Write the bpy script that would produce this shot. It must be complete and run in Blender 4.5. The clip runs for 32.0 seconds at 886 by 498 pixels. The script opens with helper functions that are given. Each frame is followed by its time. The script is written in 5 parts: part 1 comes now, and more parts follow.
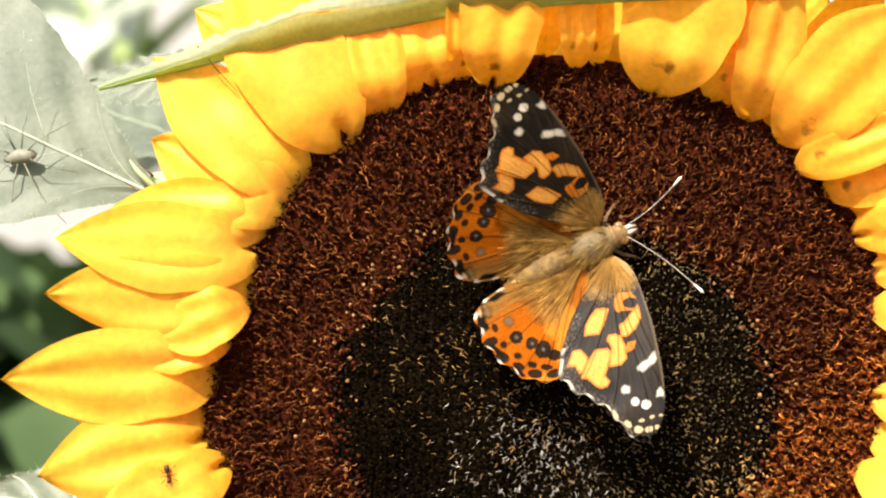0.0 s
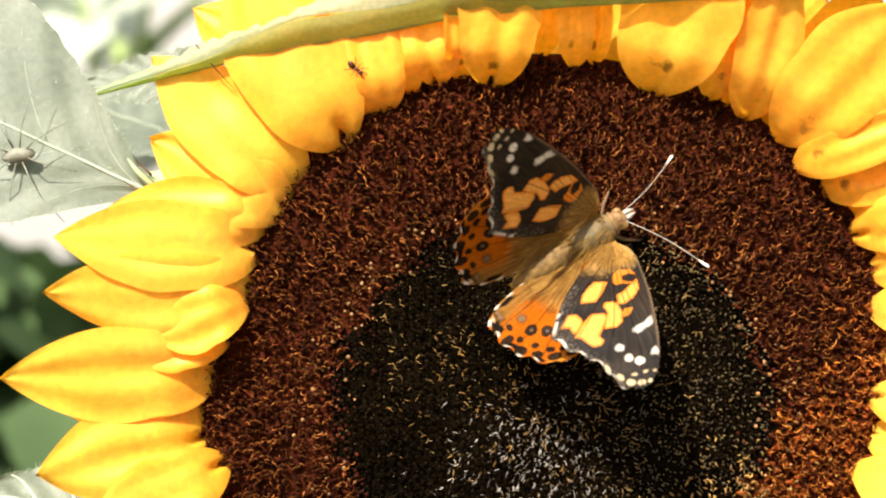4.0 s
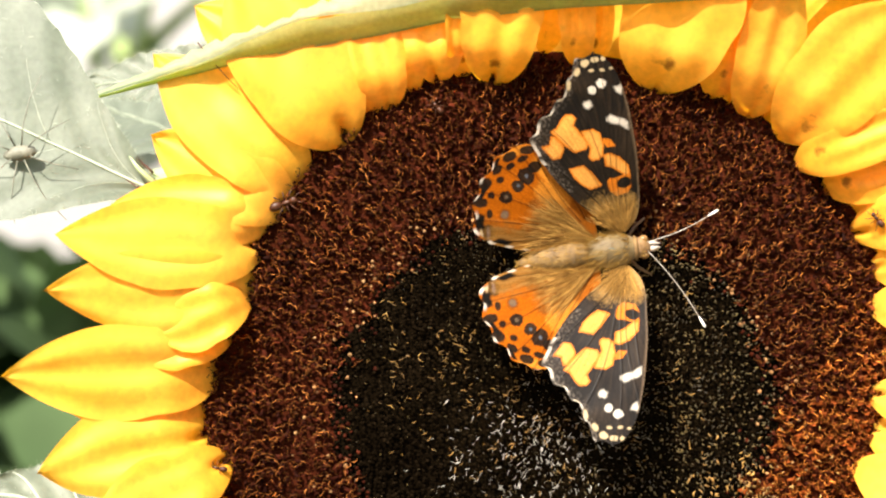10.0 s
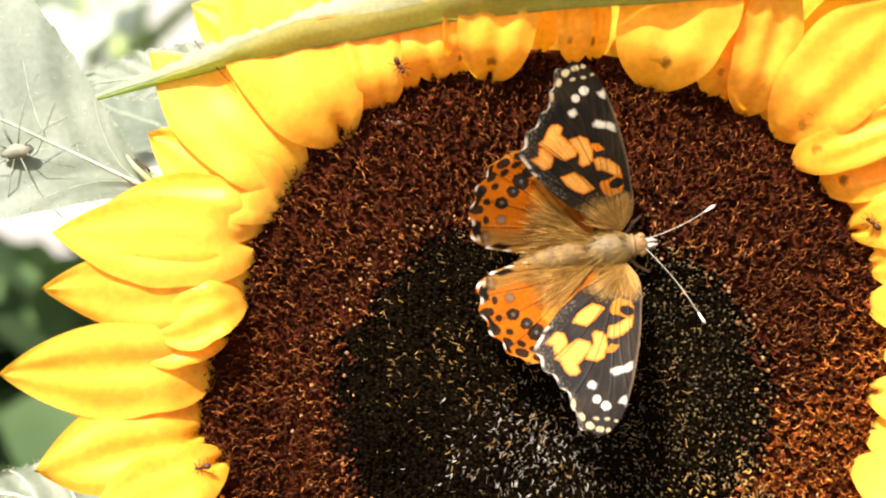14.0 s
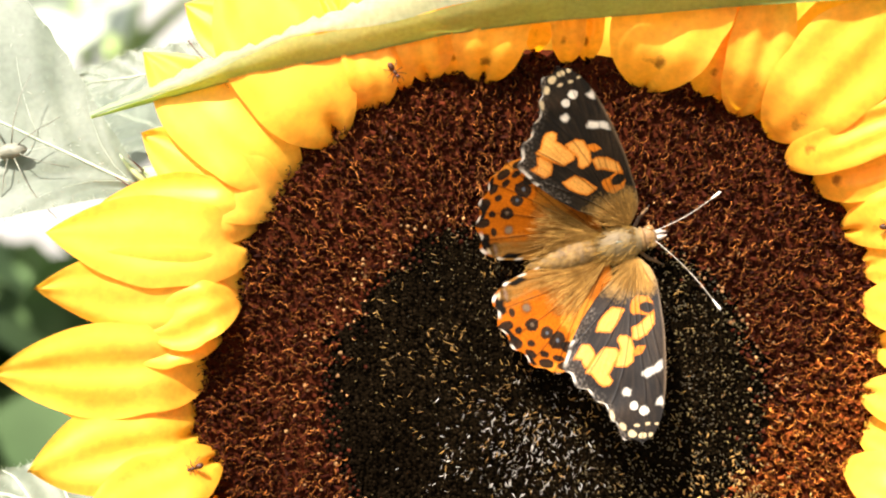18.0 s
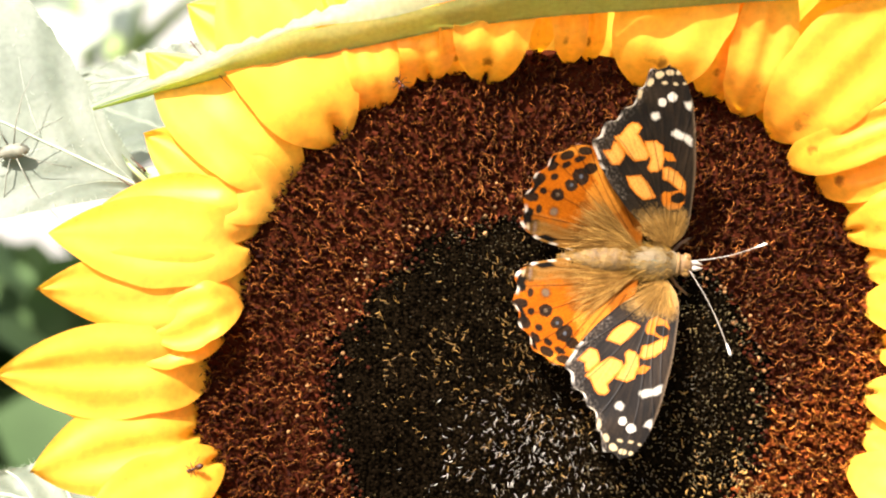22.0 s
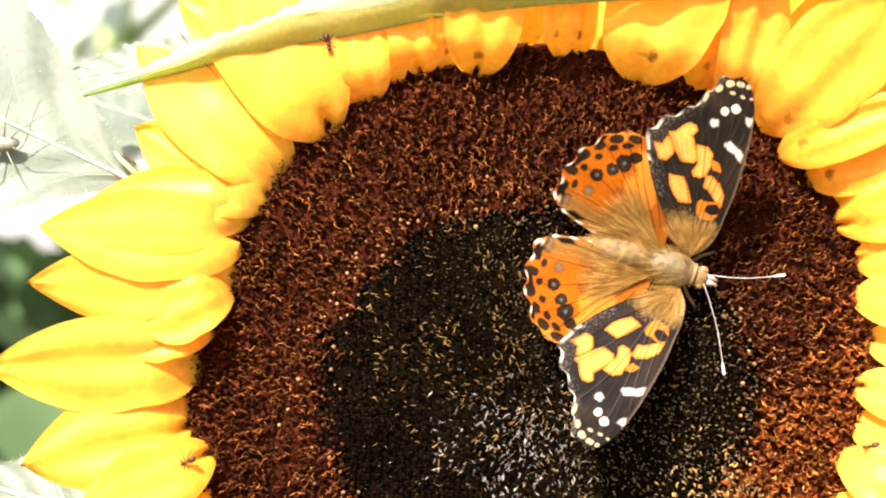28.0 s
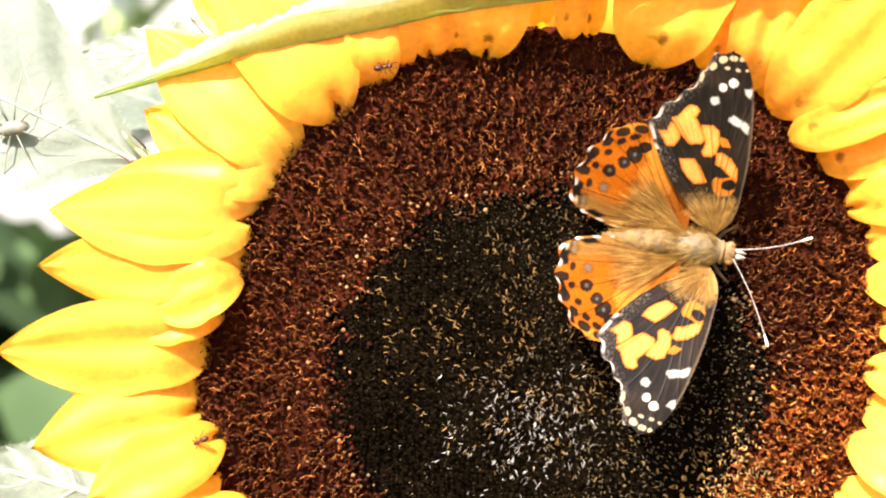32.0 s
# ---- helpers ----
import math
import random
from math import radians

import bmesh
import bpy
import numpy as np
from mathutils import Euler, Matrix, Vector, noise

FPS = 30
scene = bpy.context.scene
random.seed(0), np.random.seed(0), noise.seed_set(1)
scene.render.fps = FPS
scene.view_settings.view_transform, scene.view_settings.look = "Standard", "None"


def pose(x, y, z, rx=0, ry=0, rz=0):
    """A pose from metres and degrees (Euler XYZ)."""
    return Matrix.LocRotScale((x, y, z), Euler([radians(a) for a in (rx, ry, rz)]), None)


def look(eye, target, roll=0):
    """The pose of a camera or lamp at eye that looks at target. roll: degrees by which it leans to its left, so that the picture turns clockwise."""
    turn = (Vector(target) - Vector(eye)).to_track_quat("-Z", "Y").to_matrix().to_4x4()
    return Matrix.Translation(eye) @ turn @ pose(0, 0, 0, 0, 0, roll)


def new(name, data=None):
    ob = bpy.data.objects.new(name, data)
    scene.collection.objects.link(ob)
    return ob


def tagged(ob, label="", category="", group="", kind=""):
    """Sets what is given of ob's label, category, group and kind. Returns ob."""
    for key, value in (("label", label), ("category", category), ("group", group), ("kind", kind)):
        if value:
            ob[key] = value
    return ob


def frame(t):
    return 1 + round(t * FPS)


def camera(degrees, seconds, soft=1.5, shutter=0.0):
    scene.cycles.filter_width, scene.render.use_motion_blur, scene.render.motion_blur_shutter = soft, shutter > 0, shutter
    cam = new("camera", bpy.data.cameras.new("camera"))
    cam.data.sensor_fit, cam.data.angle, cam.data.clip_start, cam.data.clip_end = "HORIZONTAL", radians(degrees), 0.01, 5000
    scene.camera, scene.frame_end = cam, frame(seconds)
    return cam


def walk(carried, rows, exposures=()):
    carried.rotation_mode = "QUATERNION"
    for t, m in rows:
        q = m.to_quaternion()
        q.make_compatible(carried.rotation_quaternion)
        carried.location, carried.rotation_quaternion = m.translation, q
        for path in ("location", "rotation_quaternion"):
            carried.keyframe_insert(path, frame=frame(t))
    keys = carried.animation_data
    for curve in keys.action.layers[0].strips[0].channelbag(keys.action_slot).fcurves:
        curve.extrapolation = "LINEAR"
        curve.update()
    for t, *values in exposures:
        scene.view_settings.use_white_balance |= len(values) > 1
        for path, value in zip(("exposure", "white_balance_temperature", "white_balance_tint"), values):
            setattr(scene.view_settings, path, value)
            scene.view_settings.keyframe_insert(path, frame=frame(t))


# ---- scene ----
# Plan in millimetres round the butterfly: x right, y away from the lens, z up. H is the plan's height over the ground.
MM, H = 0.001, 1.5


def at(x, y, z):
    return Vector((x * MM, y * MM, H + z * MM))


# ---- camera ----
cam = camera(28.0, 32.0, soft=2.1)
cam.data.dof.use_dof = True
cam.data.dof.focus_distance, cam.data.dof.aperture_fstop = 0.290, 16.0
SHAKE = [  # seconds, yaw, pitch
(0, 0.084, 0.111), (0.5, 0.113, 0.084), (1, -0.055, 0.084), (1.5, 0.056, 0.056), (2, 0.111, 0.084), (2.5, 0.056, 0.084),
    (3, 0.07, 0.041), (3.5, 0.029, 0.056), (5.5, 0.029, 0.084), (6, 0.029, 0.056), (6.5, 0.029, 0.056), (7, 0, 0.084),
    (7.5, 0.056, 0.056), (8, 0.029, 0.084), (8.5, 0.029, 0.027), (9, 0, 0), (9.5, 0, 0), (10, 0.084, 0),
    (10.5, 0, 0.027), (11, 0.056, 0.027), (11.5, 0.139, -0.028), (12, 0.029, -0.028), (12.5, 0.195, -0.084), (13, -0.084, 0),
    (13.5, 0.168, -0.056), (14, -0.014, -0.056), (14.5, -0.055, -0.084), (16.5, -0.117, -0.046), (17, -0.154, -0.055), (17.5, 0.184, -0.099),
    (18, -0.219, -0.058), (18.5, 0.069, -0.139), (19, -0.2, -0.046), (19.5, -0.024, -0.108), (20, 0.218, -0.111), (20.5, -0.03, -0.039),
    (21, 0.035, -0.073), (21.5, -0.284, -0.067), (22, -0.144, -0.046), (22.5, -0.424, -0.074), (23, -0.321, -0.123), (23.5, -0.275, -0.049),
    (24, -0.461, -0.089), (24.5, -0.272, -0.067), (25, -0.504, -0.092), (25.5, -0.362, -0.126), (27.5, -0.613, -0.099), (28, -0.442, -0.259),
    (28.5, -0.52, -0.198), (29, -0.492, -0.269), (29.5, -0.356, -0.396), (30, -0.516, -0.381), (30.5, -0.219, -0.579), (31, -0.191, -0.715),
    (31.5, -0.547, -0.712), (32, -0.129, -0.795),
]
EXPOSURES = [  # seconds, stops, kelvin, tint
    (0, 1.31, 6500, 12), (9, 1.46, 6450, 13), (16, 1.60, 6400, 14), (20, 1.71, 6350, 15), (24, 1.82, 6300, 16), (28, 1.91, 6250, 17), (32, 2.00, 6200, 18),
]
walk(cam, [(t, pose(0, -0.28586, H, 90 + pitch, 0, yaw)) for t, yaw, pitch in SHAKE], EXPOSURES)

# ---- sky and sun ----
SUN = Vector((-0.60, -1.25, 1.40)).normalized()
world = bpy.data.worlds.new("sky")
scene.world = world
world.use_nodes = True
sky = world.node_tree.nodes.new("ShaderNodeTexSky")
sky.sky_type, sky.sun_disc = "NISHITA", False
sky.dust_density, sky.ozone_density = 4.0, 0.4
sky.sun_elevation, sky.sun_rotation = math.asin(SUN.z), math.atan2(SUN.x, SUN.y)
world.node_tree.links.new(sky.outputs[0], world.node_tree.nodes["Background"].inputs[0])
world.node_tree.nodes["Background"].inputs[1].default_value = 0.09
sun = new("sun", bpy.data.lights.new("sun", "SUN"))
sun.data.energy, sun.data.angle, sun.data.color = 5.0, radians(0.53), (1.0, 0.925, 0.79)
sun.matrix_world = look(Vector((0, 0, 4)) + SUN, (0, 0, 4))


# ---- materials ----
def nodes_of(name):
    m = bpy.data.materials.new(name)
    m.use_nodes = True
    nt = m.node_tree
    nt.nodes.clear()
    out = nt.nodes.new("ShaderNodeOutputMaterial")
    return m, nt, out


def add(nt, kind, **values):
    n = nt.nodes.new("ShaderNode" + kind)
    for k, v in values.items():
        n.inputs[k.replace("_", " ")].default_value = v
    return n


def noise_of(nt, scale, detail=4.0, stretch=None):
    co = nt.nodes.new("ShaderNodeTexCoord")
    mp = add(nt, "Mapping")
    mp.inputs["Scale"].default_value = stretch or (1, 1, 1)
    nt.links.new(co.outputs["Object"], mp.inputs[0])
    n = add(nt, "TexNoise", Scale=scale, Detail=detail)
    nt.links.new(mp.outputs[0], n.inputs["Vector"])
    return n


def ramp_of(nt, source, stops):
    rp = nt.nodes.new("ShaderNodeValToRGB")
    el = rp.color_ramp.elements
    while len(el) < len(stops):
        el.new(0.5)
    for e, (p, c) in zip(el, stops):
        e.position, e.color = p, (*c, 1)
    nt.links.new(source, rp.inputs[0])
    return rp


def blend(nt, a, b, fac, mode="MIX"):
    mx = nt.nodes.new("ShaderNodeMix")
    mx.data_type, mx.blend_type = "RGBA", mode
    for sock, v in ((mx.inputs[0], fac), (mx.inputs[6], a), (mx.inputs[7], b)):
        if hasattr(v, "links"):
            nt.links.new(v, sock)
        elif isinstance(v, tuple):
            sock.default_value = (*v, 1)
        else:
            sock.default_value = v
    return mx.outputs[2]


def lump(nt, height, strength, distance):
    b = add(nt, "Bump", Strength=strength, Distance=distance)
    nt.links.new(height, b.inputs["Height"])
    return b.outputs[0]


def surface(name, low, high, rough=0.6, coarse=80, fine=900, bump=0.4, depth=0.0002, see_through=0.0, glow_tint=None,
            sheen=0.0, gloss=0.5, stretch=None, islands=0.0, stain=None):
    """A grained surface: two sizes of noise between two colours, fine relief, and for leaves and petals light that shines through."""
    m, nt, out = nodes_of(name)
    n1, n2 = noise_of(nt, coarse, 3, stretch), noise_of(nt, fine, 4, stretch)
    col = ramp_of(nt, n1.outputs[0], [(0.3, low), (0.7, high)]).outputs[0]
    col = blend(nt, col, ramp_of(nt, n2.outputs[0], [(0.25, (0.72, 0.72, 0.72)), (0.75, (1.18, 1.18, 1.18))]).outputs[0], 0.6, "MULTIPLY")
    if islands:
        geo, info = nt.nodes.new("ShaderNodeNewGeometry"), nt.nodes.new("ShaderNodeObjectInfo")
        s = nt.nodes.new("ShaderNodeMath")
        s.operation = "ADD"
        nt.links.new(geo.outputs["Random Per Island"], s.inputs[0])
        nt.links.new(info.outputs["Random"], s.inputs[1])
        fr = nt.nodes.new("ShaderNodeMath")
        fr.operation = "FRACT"
        nt.links.new(s.outputs[0], fr.inputs[0])
        lo, hi = 1 - islands, 1 + islands
        col = blend(nt, col, ramp_of(nt, fr.outputs[0], [(0, (lo, lo, lo)), (0.8, (1, 1, 1)), (1, (hi, hi, hi))]).outputs[0], 1.0, "MULTIPLY")
    if stain:
        a = nt.nodes.new("ShaderNodeAttribute")
        a.attribute_name = "stain"
        mul = nt.nodes.new("ShaderNodeMath")
        mul.operation = "MULTIPLY"
        nt.links.new(a.outputs["Fac"], mul.inputs[0])
        nt.links.new(noise_of(nt, 330, 5).outputs[0], mul.inputs[1])
        col = blend(nt, col, stain, ramp_of(nt, mul.outputs[0], [(0.44, (0, 0, 0)), (0.58, (0.9, 0.9, 0.9))]).outputs[0])
    p = add(nt, "BsdfPrincipled", Roughness=rough)
    p.inputs["Specular IOR Level"].default_value = gloss
    p.inputs["Sheen Weight"].default_value = sheen
    nt.links.new(col, p.inputs["Base Color"])
    nt.links.new(lump(nt, n2.outputs[0], bump, depth), p.inputs["Normal"])
    top = p.outputs[0]
    if see_through:
        tr = add(nt, "BsdfTranslucent")
        nt.links.new(blend(nt, col, glow_tint or (1, 1, 1), 1.0, "MULTIPLY"), tr.inputs[0])
        mx = add(nt, "MixShader", Fac=see_through)
        nt.links.new(p.outputs[0], mx.inputs[1])
        nt.links.new(tr.outputs[0], mx.inputs[2])
        top = mx.outputs[0]
    nt.links.new(top, out.inputs[0])
    return m


def painted(name, rough, see_through=0.0, gloss=0.4, sheen=0.0, bump=0.3):
    """Scales of a wing: the colour comes from the mesh's own pattern, broken up by fine grain."""
    m, nt, out = nodes_of(name)
    a = nt.nodes.new("ShaderNodeAttribute")
    a.attribute_name = "pattern"
    n2 = noise_of(nt, 5200, 3)
    col = blend(nt, a.outputs[0], ramp_of(nt, n2.outputs[0], [(0.28, (0.55, 0.55, 0.55)), (0.72, (1.3, 1.3, 1.3))]).outputs[0], 0.8, "MULTIPLY")
    p = add(nt, "BsdfPrincipled", Roughness=rough)
    p.inputs["Specular IOR Level"].default_value = gloss
    p.inputs["Sheen Weight"].default_value = sheen
    nt.links.new(col, p.inputs["Base Color"])
    nt.links.new(lump(nt, n2.outputs[0], bump, 0.0001), p.inputs["Normal"])
    tr = add(nt, "BsdfTranslucent")
    nt.links.new(col, tr.inputs[0])
    mx = add(nt, "MixShader", Fac=see_through)
    nt.links.new(p.outputs[0], mx.inputs[1])
    nt.links.new(tr.outputs[0], mx.inputs[2])
    nt.links.new(mx.outputs[0], out.inputs[0])
    return m


PETAL = surface("petal_yellow", (0.93, 0.440, 0.030), (0.96, 0.540, 0.068), 0.42, 30, 700, 0.18, 0.0002, 0.50, (1.0, 0.90, 0.06), gloss=0.25, stain=(0.22, 0.10, 0.012))
LEAF_TOP = surface("leaf_pale_green", (0.090, 0.115, 0.080), (0.150, 0.178, 0.132), 0.55, 60, 900, 0.25, 0.0003, 0.25, (0.8, 1.0, 0.35), sheen=0.3)
LEAF_BACK = surface("leaf_underside", (0.34, 0.40, 0.12), (0.43, 0.49, 0.18), 0.6, 90, 1200, 0.5, 0.0002, 0.72, (0.95, 1.0, 0.5), stain=(0.20, 0.17, 0.06))
# lighter copy of the leaf green: the lit face's brightness is in the colour
BLADE_LIT = surface("leaf_blade_lit", (0.35, 0.42, 0.26), (0.45, 0.52, 0.35), 0.6, 60, 900, 0.5, 0.0003, 0.60, (0.95, 1.0, 0.65), sheen=0.2)
VEIN = surface("leaf_vein", (0.26, 0.31, 0.22), (0.36, 0.41, 0.31), 0.6, 100, 1500, 0.3)
BRACT = surface("bract_green", (0.34, 0.45, 0.22), (0.48, 0.58, 0.32), 0.6, 90, 900, 0.5, 0.0002, 0.3, (0.8, 1, 0.4))
STEM = surface("stem_green", (0.16, 0.24, 0.06), (0.26, 0.34, 0.12), 0.65, 60, 700, 0.6)
RECEPTACLE = surface("receptacle_brown", (0.0269, 0.00632, 0.00269), (0.049, 0.0111, 0.00435), 0.9, 150, 1500, 0.8, 0.0004, gloss=0.0)
TUBE = surface("floret_tube", (0.0176, 0.00388, 0.00158), (0.0459, 0.00882, 0.00318), 0.65, 60, 2200, 0.4, islands=0.7, gloss=0.04)
STIGMA = surface("floret_stigma_gold", (0.0388, 0.00881, 0.00236), (0.323, 0.116, 0.0258), 0.55, 420, 2500, 0.3, islands=0.8, gloss=0.04)
# pollen gold with the brighter light of the disc's low right painted in
STIGMA_LIT_GOLD = surface("floret_stigma_lit_gold", (0.130, 0.034, 0.0055), (0.54, 0.190, 0.030), 0.55, 420, 2500, 0.3, islands=0.8, gloss=0.04)
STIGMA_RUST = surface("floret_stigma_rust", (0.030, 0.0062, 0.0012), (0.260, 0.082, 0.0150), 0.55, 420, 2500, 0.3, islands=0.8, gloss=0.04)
GOLD = surface("pollen_gold", (0.19, 0.095, 0.018), (0.40, 0.225, 0.05), 0.5, 200, 2500, 0.3, islands=0.5)
BUD = surface("bud_dark", (0.00407, 0.00266, 0.0014), (0.00782, 0.005, 0.00251), 0.9, 120, 2600, 0.5, islands=0.7, gloss=0.0)
# pale colour of the glints on the glossy buds, laid on as flakes
GLINT = surface("glint_pale", (0.30, 0.28, 0.25), (0.62, 0.58, 0.52), 0.4, 200, 2500, 0.3, islands=0.6)
TAN = surface("bud_tip_tan", (0.15, 0.065, 0.022), (0.32, 0.17, 0.065), 0.6, 120, 2500, 0.4, islands=0.6, gloss=0.2)
# tube colour lightened as the lit low right of the disc
TUBE_LIT = surface("floret_tube_lit", (0.080, 0.0180, 0.0040), (0.170, 0.0380, 0.0070), 0.65, 60, 2200, 0.4, islands=0.7, gloss=0.04)
SCALE = surface("scale_olive", (0.04, 0.0288, 0.0088), (0.168, 0.116, 0.0352), 0.5, 200, 2500, 0.3, islands=0.7)
WING = painted("forewing_scales", 0.5, 0.30, 0.14, 0.0)
HIND_WING = painted("hindwing_scales", 0.75, 0.30, 0.03, 0.0)
FUR = surface("fur_gold", (0.163, 0.0838, 0.014), (0.327, 0.187, 0.0404), 0.7, 250, 2500, 0.4, islands=0.4, gloss=0.1)
WING_FUR = surface("fur_brown", (0.24, 0.118, 0.022), (0.46, 0.255, 0.062), 0.7, 250, 2500, 0.4, islands=0.6, gloss=0.1)
ABDOMEN = surface("abdomen_tan", (0.0853, 0.045, 0.00864), (0.192, 0.11, 0.0259), 0.7, 700, 3600, 0.9, sheen=0.1)
THORAX = surface("thorax_olive", (0.0832, 0.052, 0.013), (0.172, 0.116, 0.036), 0.6, 500, 3200, 0.7, sheen=0.2)
PLATE = surface("thorax_plate_grey", (0.0702, 0.0642, 0.0316), (0.14, 0.129, 0.0727), 0.5, 500, 3200, 0.6)
COLLAR = surface("collar_rust", (0.10, 0.050, 0.012), (0.20, 0.115, 0.036), 0.7, 500, 3200, 0.8)
CHITIN = surface("butterfly_brown", (0.075, 0.036, 0.010), (0.20, 0.11, 0.036), 0.7, 300, 3200, 0.7, sheen=0.1)
ANTENNA = surface("antenna_grey", (0.24, 0.20, 0.165), (0.40, 0.35, 0.30), 0.5, 500, 3000, 0.3)
CLUB = surface("antenna_club_white", (0.75, 0.70, 0.62), (0.85, 0.8, 0.75), 0.5, 500, 3000, 0.3)
EYE = surface("eye_brown", (0.12, 0.06, 0.02), (0.25, 0.14, 0.05), 0.25, 500, 4000, 0.3)
ANT = surface("ant_brown", (0.030, 0.009, 0.003), (0.075, 0.022, 0.006), 0.45, 500, 3000, 0.3, gloss=0.3)
HARVEST = surface("harvestman_tan", (0.085, 0.088, 0.062), (0.22, 0.22, 0.165), 0.6, 500, 3000, 0.5)
PLASTER = surface("wall_render", (0.2376, 0.2376, 0.2297), (0.3485, 0.3406, 0.3326), 0.85, 1.5, 30, 0.5, 0.004)
SOIL = surface("soil_and_grass", (0.045, 0.055, 0.02), (0.16, 0.15, 0.09), 0.9, 3, 40, 0.8, 0.02)
FAR_LEAF = surface("far_foliage", (0.036, 0.066, 0.024), (0.068, 0.110, 0.042), 0.7, 8, 60, 0.3, 0.001, 0.3, (0.8, 1, 0.4), islands=0.3, gloss=0.12)
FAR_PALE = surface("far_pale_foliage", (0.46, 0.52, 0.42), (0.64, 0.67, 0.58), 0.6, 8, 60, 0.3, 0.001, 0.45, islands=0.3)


# ---- mesh helpers ----
def mesh_of(name, verts, faces, mats, smooth=True, slots=None):
    me = bpy.data.meshes.new(name)
    me.from_pydata([tuple(v) for v in verts], [], [tuple(f) for f in faces])
    for m in mats if isinstance(mats, (list, tuple)) else [mats]:
        me.materials.append(m)
    me.polygons.foreach_set("use_smooth", [smooth] * len(me.polygons))
    if slots is not None:
        me.polygons.foreach_set("material_index", list(slots))
    me.update()
    return me


def part(name, me, parent, label="", m=None):
    """Links a mesh as one object under its thing."""
    ob = new(name, me)
    ob.parent = parent
    if m is not None:
        ob.matrix_basis = m
    return tagged(ob, label) if label else ob


def root(name, label, category, m, group=""):
    ob = new(name)
    ob.empty_display_size = 0.005
    ob.matrix_basis = m
    return tagged(ob, label, category, group)


def grid_faces(nu, nv):
    return [(i * nv + j, i * nv + j + 1, (i + 1) * nv + j + 1, (i + 1) * nv + j) for i in range(nu - 1) for j in range(nv - 1)]


def tube(points, radii, sides=8, cap=True):
    """A round rod along points, in metres."""
    verts, faces = [], []
    pts = [Vector(p) for p in points]
    for i, p in enumerate(pts):
        d = (pts[min(i + 1, len(pts) - 1)] - pts[max(i - 1, 0)]).normalized()
        q = d.to_track_quat("Z", "Y")
        for k in range(sides):
            a = 2 * math.pi * k / sides
            verts.append(p + q @ Vector((math.cos(a) * radii[i], math.sin(a) * radii[i], 0)))
    for i in range(len(pts) - 1):
        for k in range(sides):
            a, b = i * sides + k, i * sides + (k + 1) % sides
            faces.append((a, b, b + sides, a + sides))
    if cap:
        faces += [tuple(range(sides - 1, -1, -1)), tuple(range(len(verts) - sides, len(verts)))]
    return verts, faces


def ball(cx, cy, cz, rx, ry, rz, nu=14, nv=18, rough=0.0, freq=1.0):
    """An ellipsoid with an uneven skin."""
    verts, faces = [], []
    for i in range(nu + 1):
        th = math.pi * i / nu
        for j in range(nv):
            ph = 2 * math.pi * j / nv
            d = Vector((math.cos(th), math.sin(th) * math.cos(ph), math.sin(th) * math.sin(ph)))
            k = 1 + rough * noise.noise(d * freq * 3 + Vector((cx, cy, cz)) * 900)
            verts.append(Vector((cx + rx * d.x * k, cy + ry * d.y * k, cz + rz * d.z * k)))
    for i in range(nu):
        for j in range(nv):
            a, b = i * nv + j, i * nv + (j + 1) % nv
            faces.append((a, b, b + nv, a + nv))
    return verts, faces


def joined(*bits):
    verts, faces = [], []
    for v, f in bits:
        k = len(verts)
        verts += list(v)
        faces += [tuple(i + k for i in q) for q in f]
    return verts, faces


def scatter(verts, faces, places, turns, tilts, sizes, slots=None):
    """Copies of one small shape joined in one list; places n x 3, turns about z, tilts towards a random side."""
    v = np.array([tuple(q) for q in verts])
    n = len(places)
    ca, sa = np.cos(turns)[:, None], np.sin(turns)[:, None]
    p = v[None] * sizes[:, None, None]
    x, y, z = p[..., 0] * ca - p[..., 1] * sa, p[..., 0] * sa + p[..., 1] * ca, p[..., 2]
    ct, st = np.cos(tilts[:, 0])[:, None], np.sin(tilts[:, 0])[:, None]
    x, z = x * ct + z * st, -x * st + z * ct
    ct, st = np.cos(tilts[:, 1])[:, None], np.sin(tilts[:, 1])[:, None]
    y, z = y * ct + z * st, -y * st + z * ct
    allv = (np.stack([x, y, z], -1) + places[:, None, :]).reshape(-1, 3)
    k = len(v)
    allf = [tuple(i + k * a for i in f) for a in range(n) for f in faces]
    return allv.tolist(), allf, (list(slots) * n if slots is not None else None)


# ---- ground and far plants ----
def ground():
    n = 41
    verts = []
    for i in range(n):
        for j in range(n):
            u, v = (i / (n - 1) * 2 - 1), (j / (n - 1) * 2 - 1)
            x, y = 150 * u ** 3 + 2 * u, 150 * v ** 3 + 2 * v
            verts.append((x, y, 0.05 * noise.noise((x * 0.7, y * 0.7, 0))))
    tagged(new("ground", mesh_of("ground", verts, grid_faces(n, n), SOIL)), "garden soil with low weeds and grass", "ground", kind="structure")


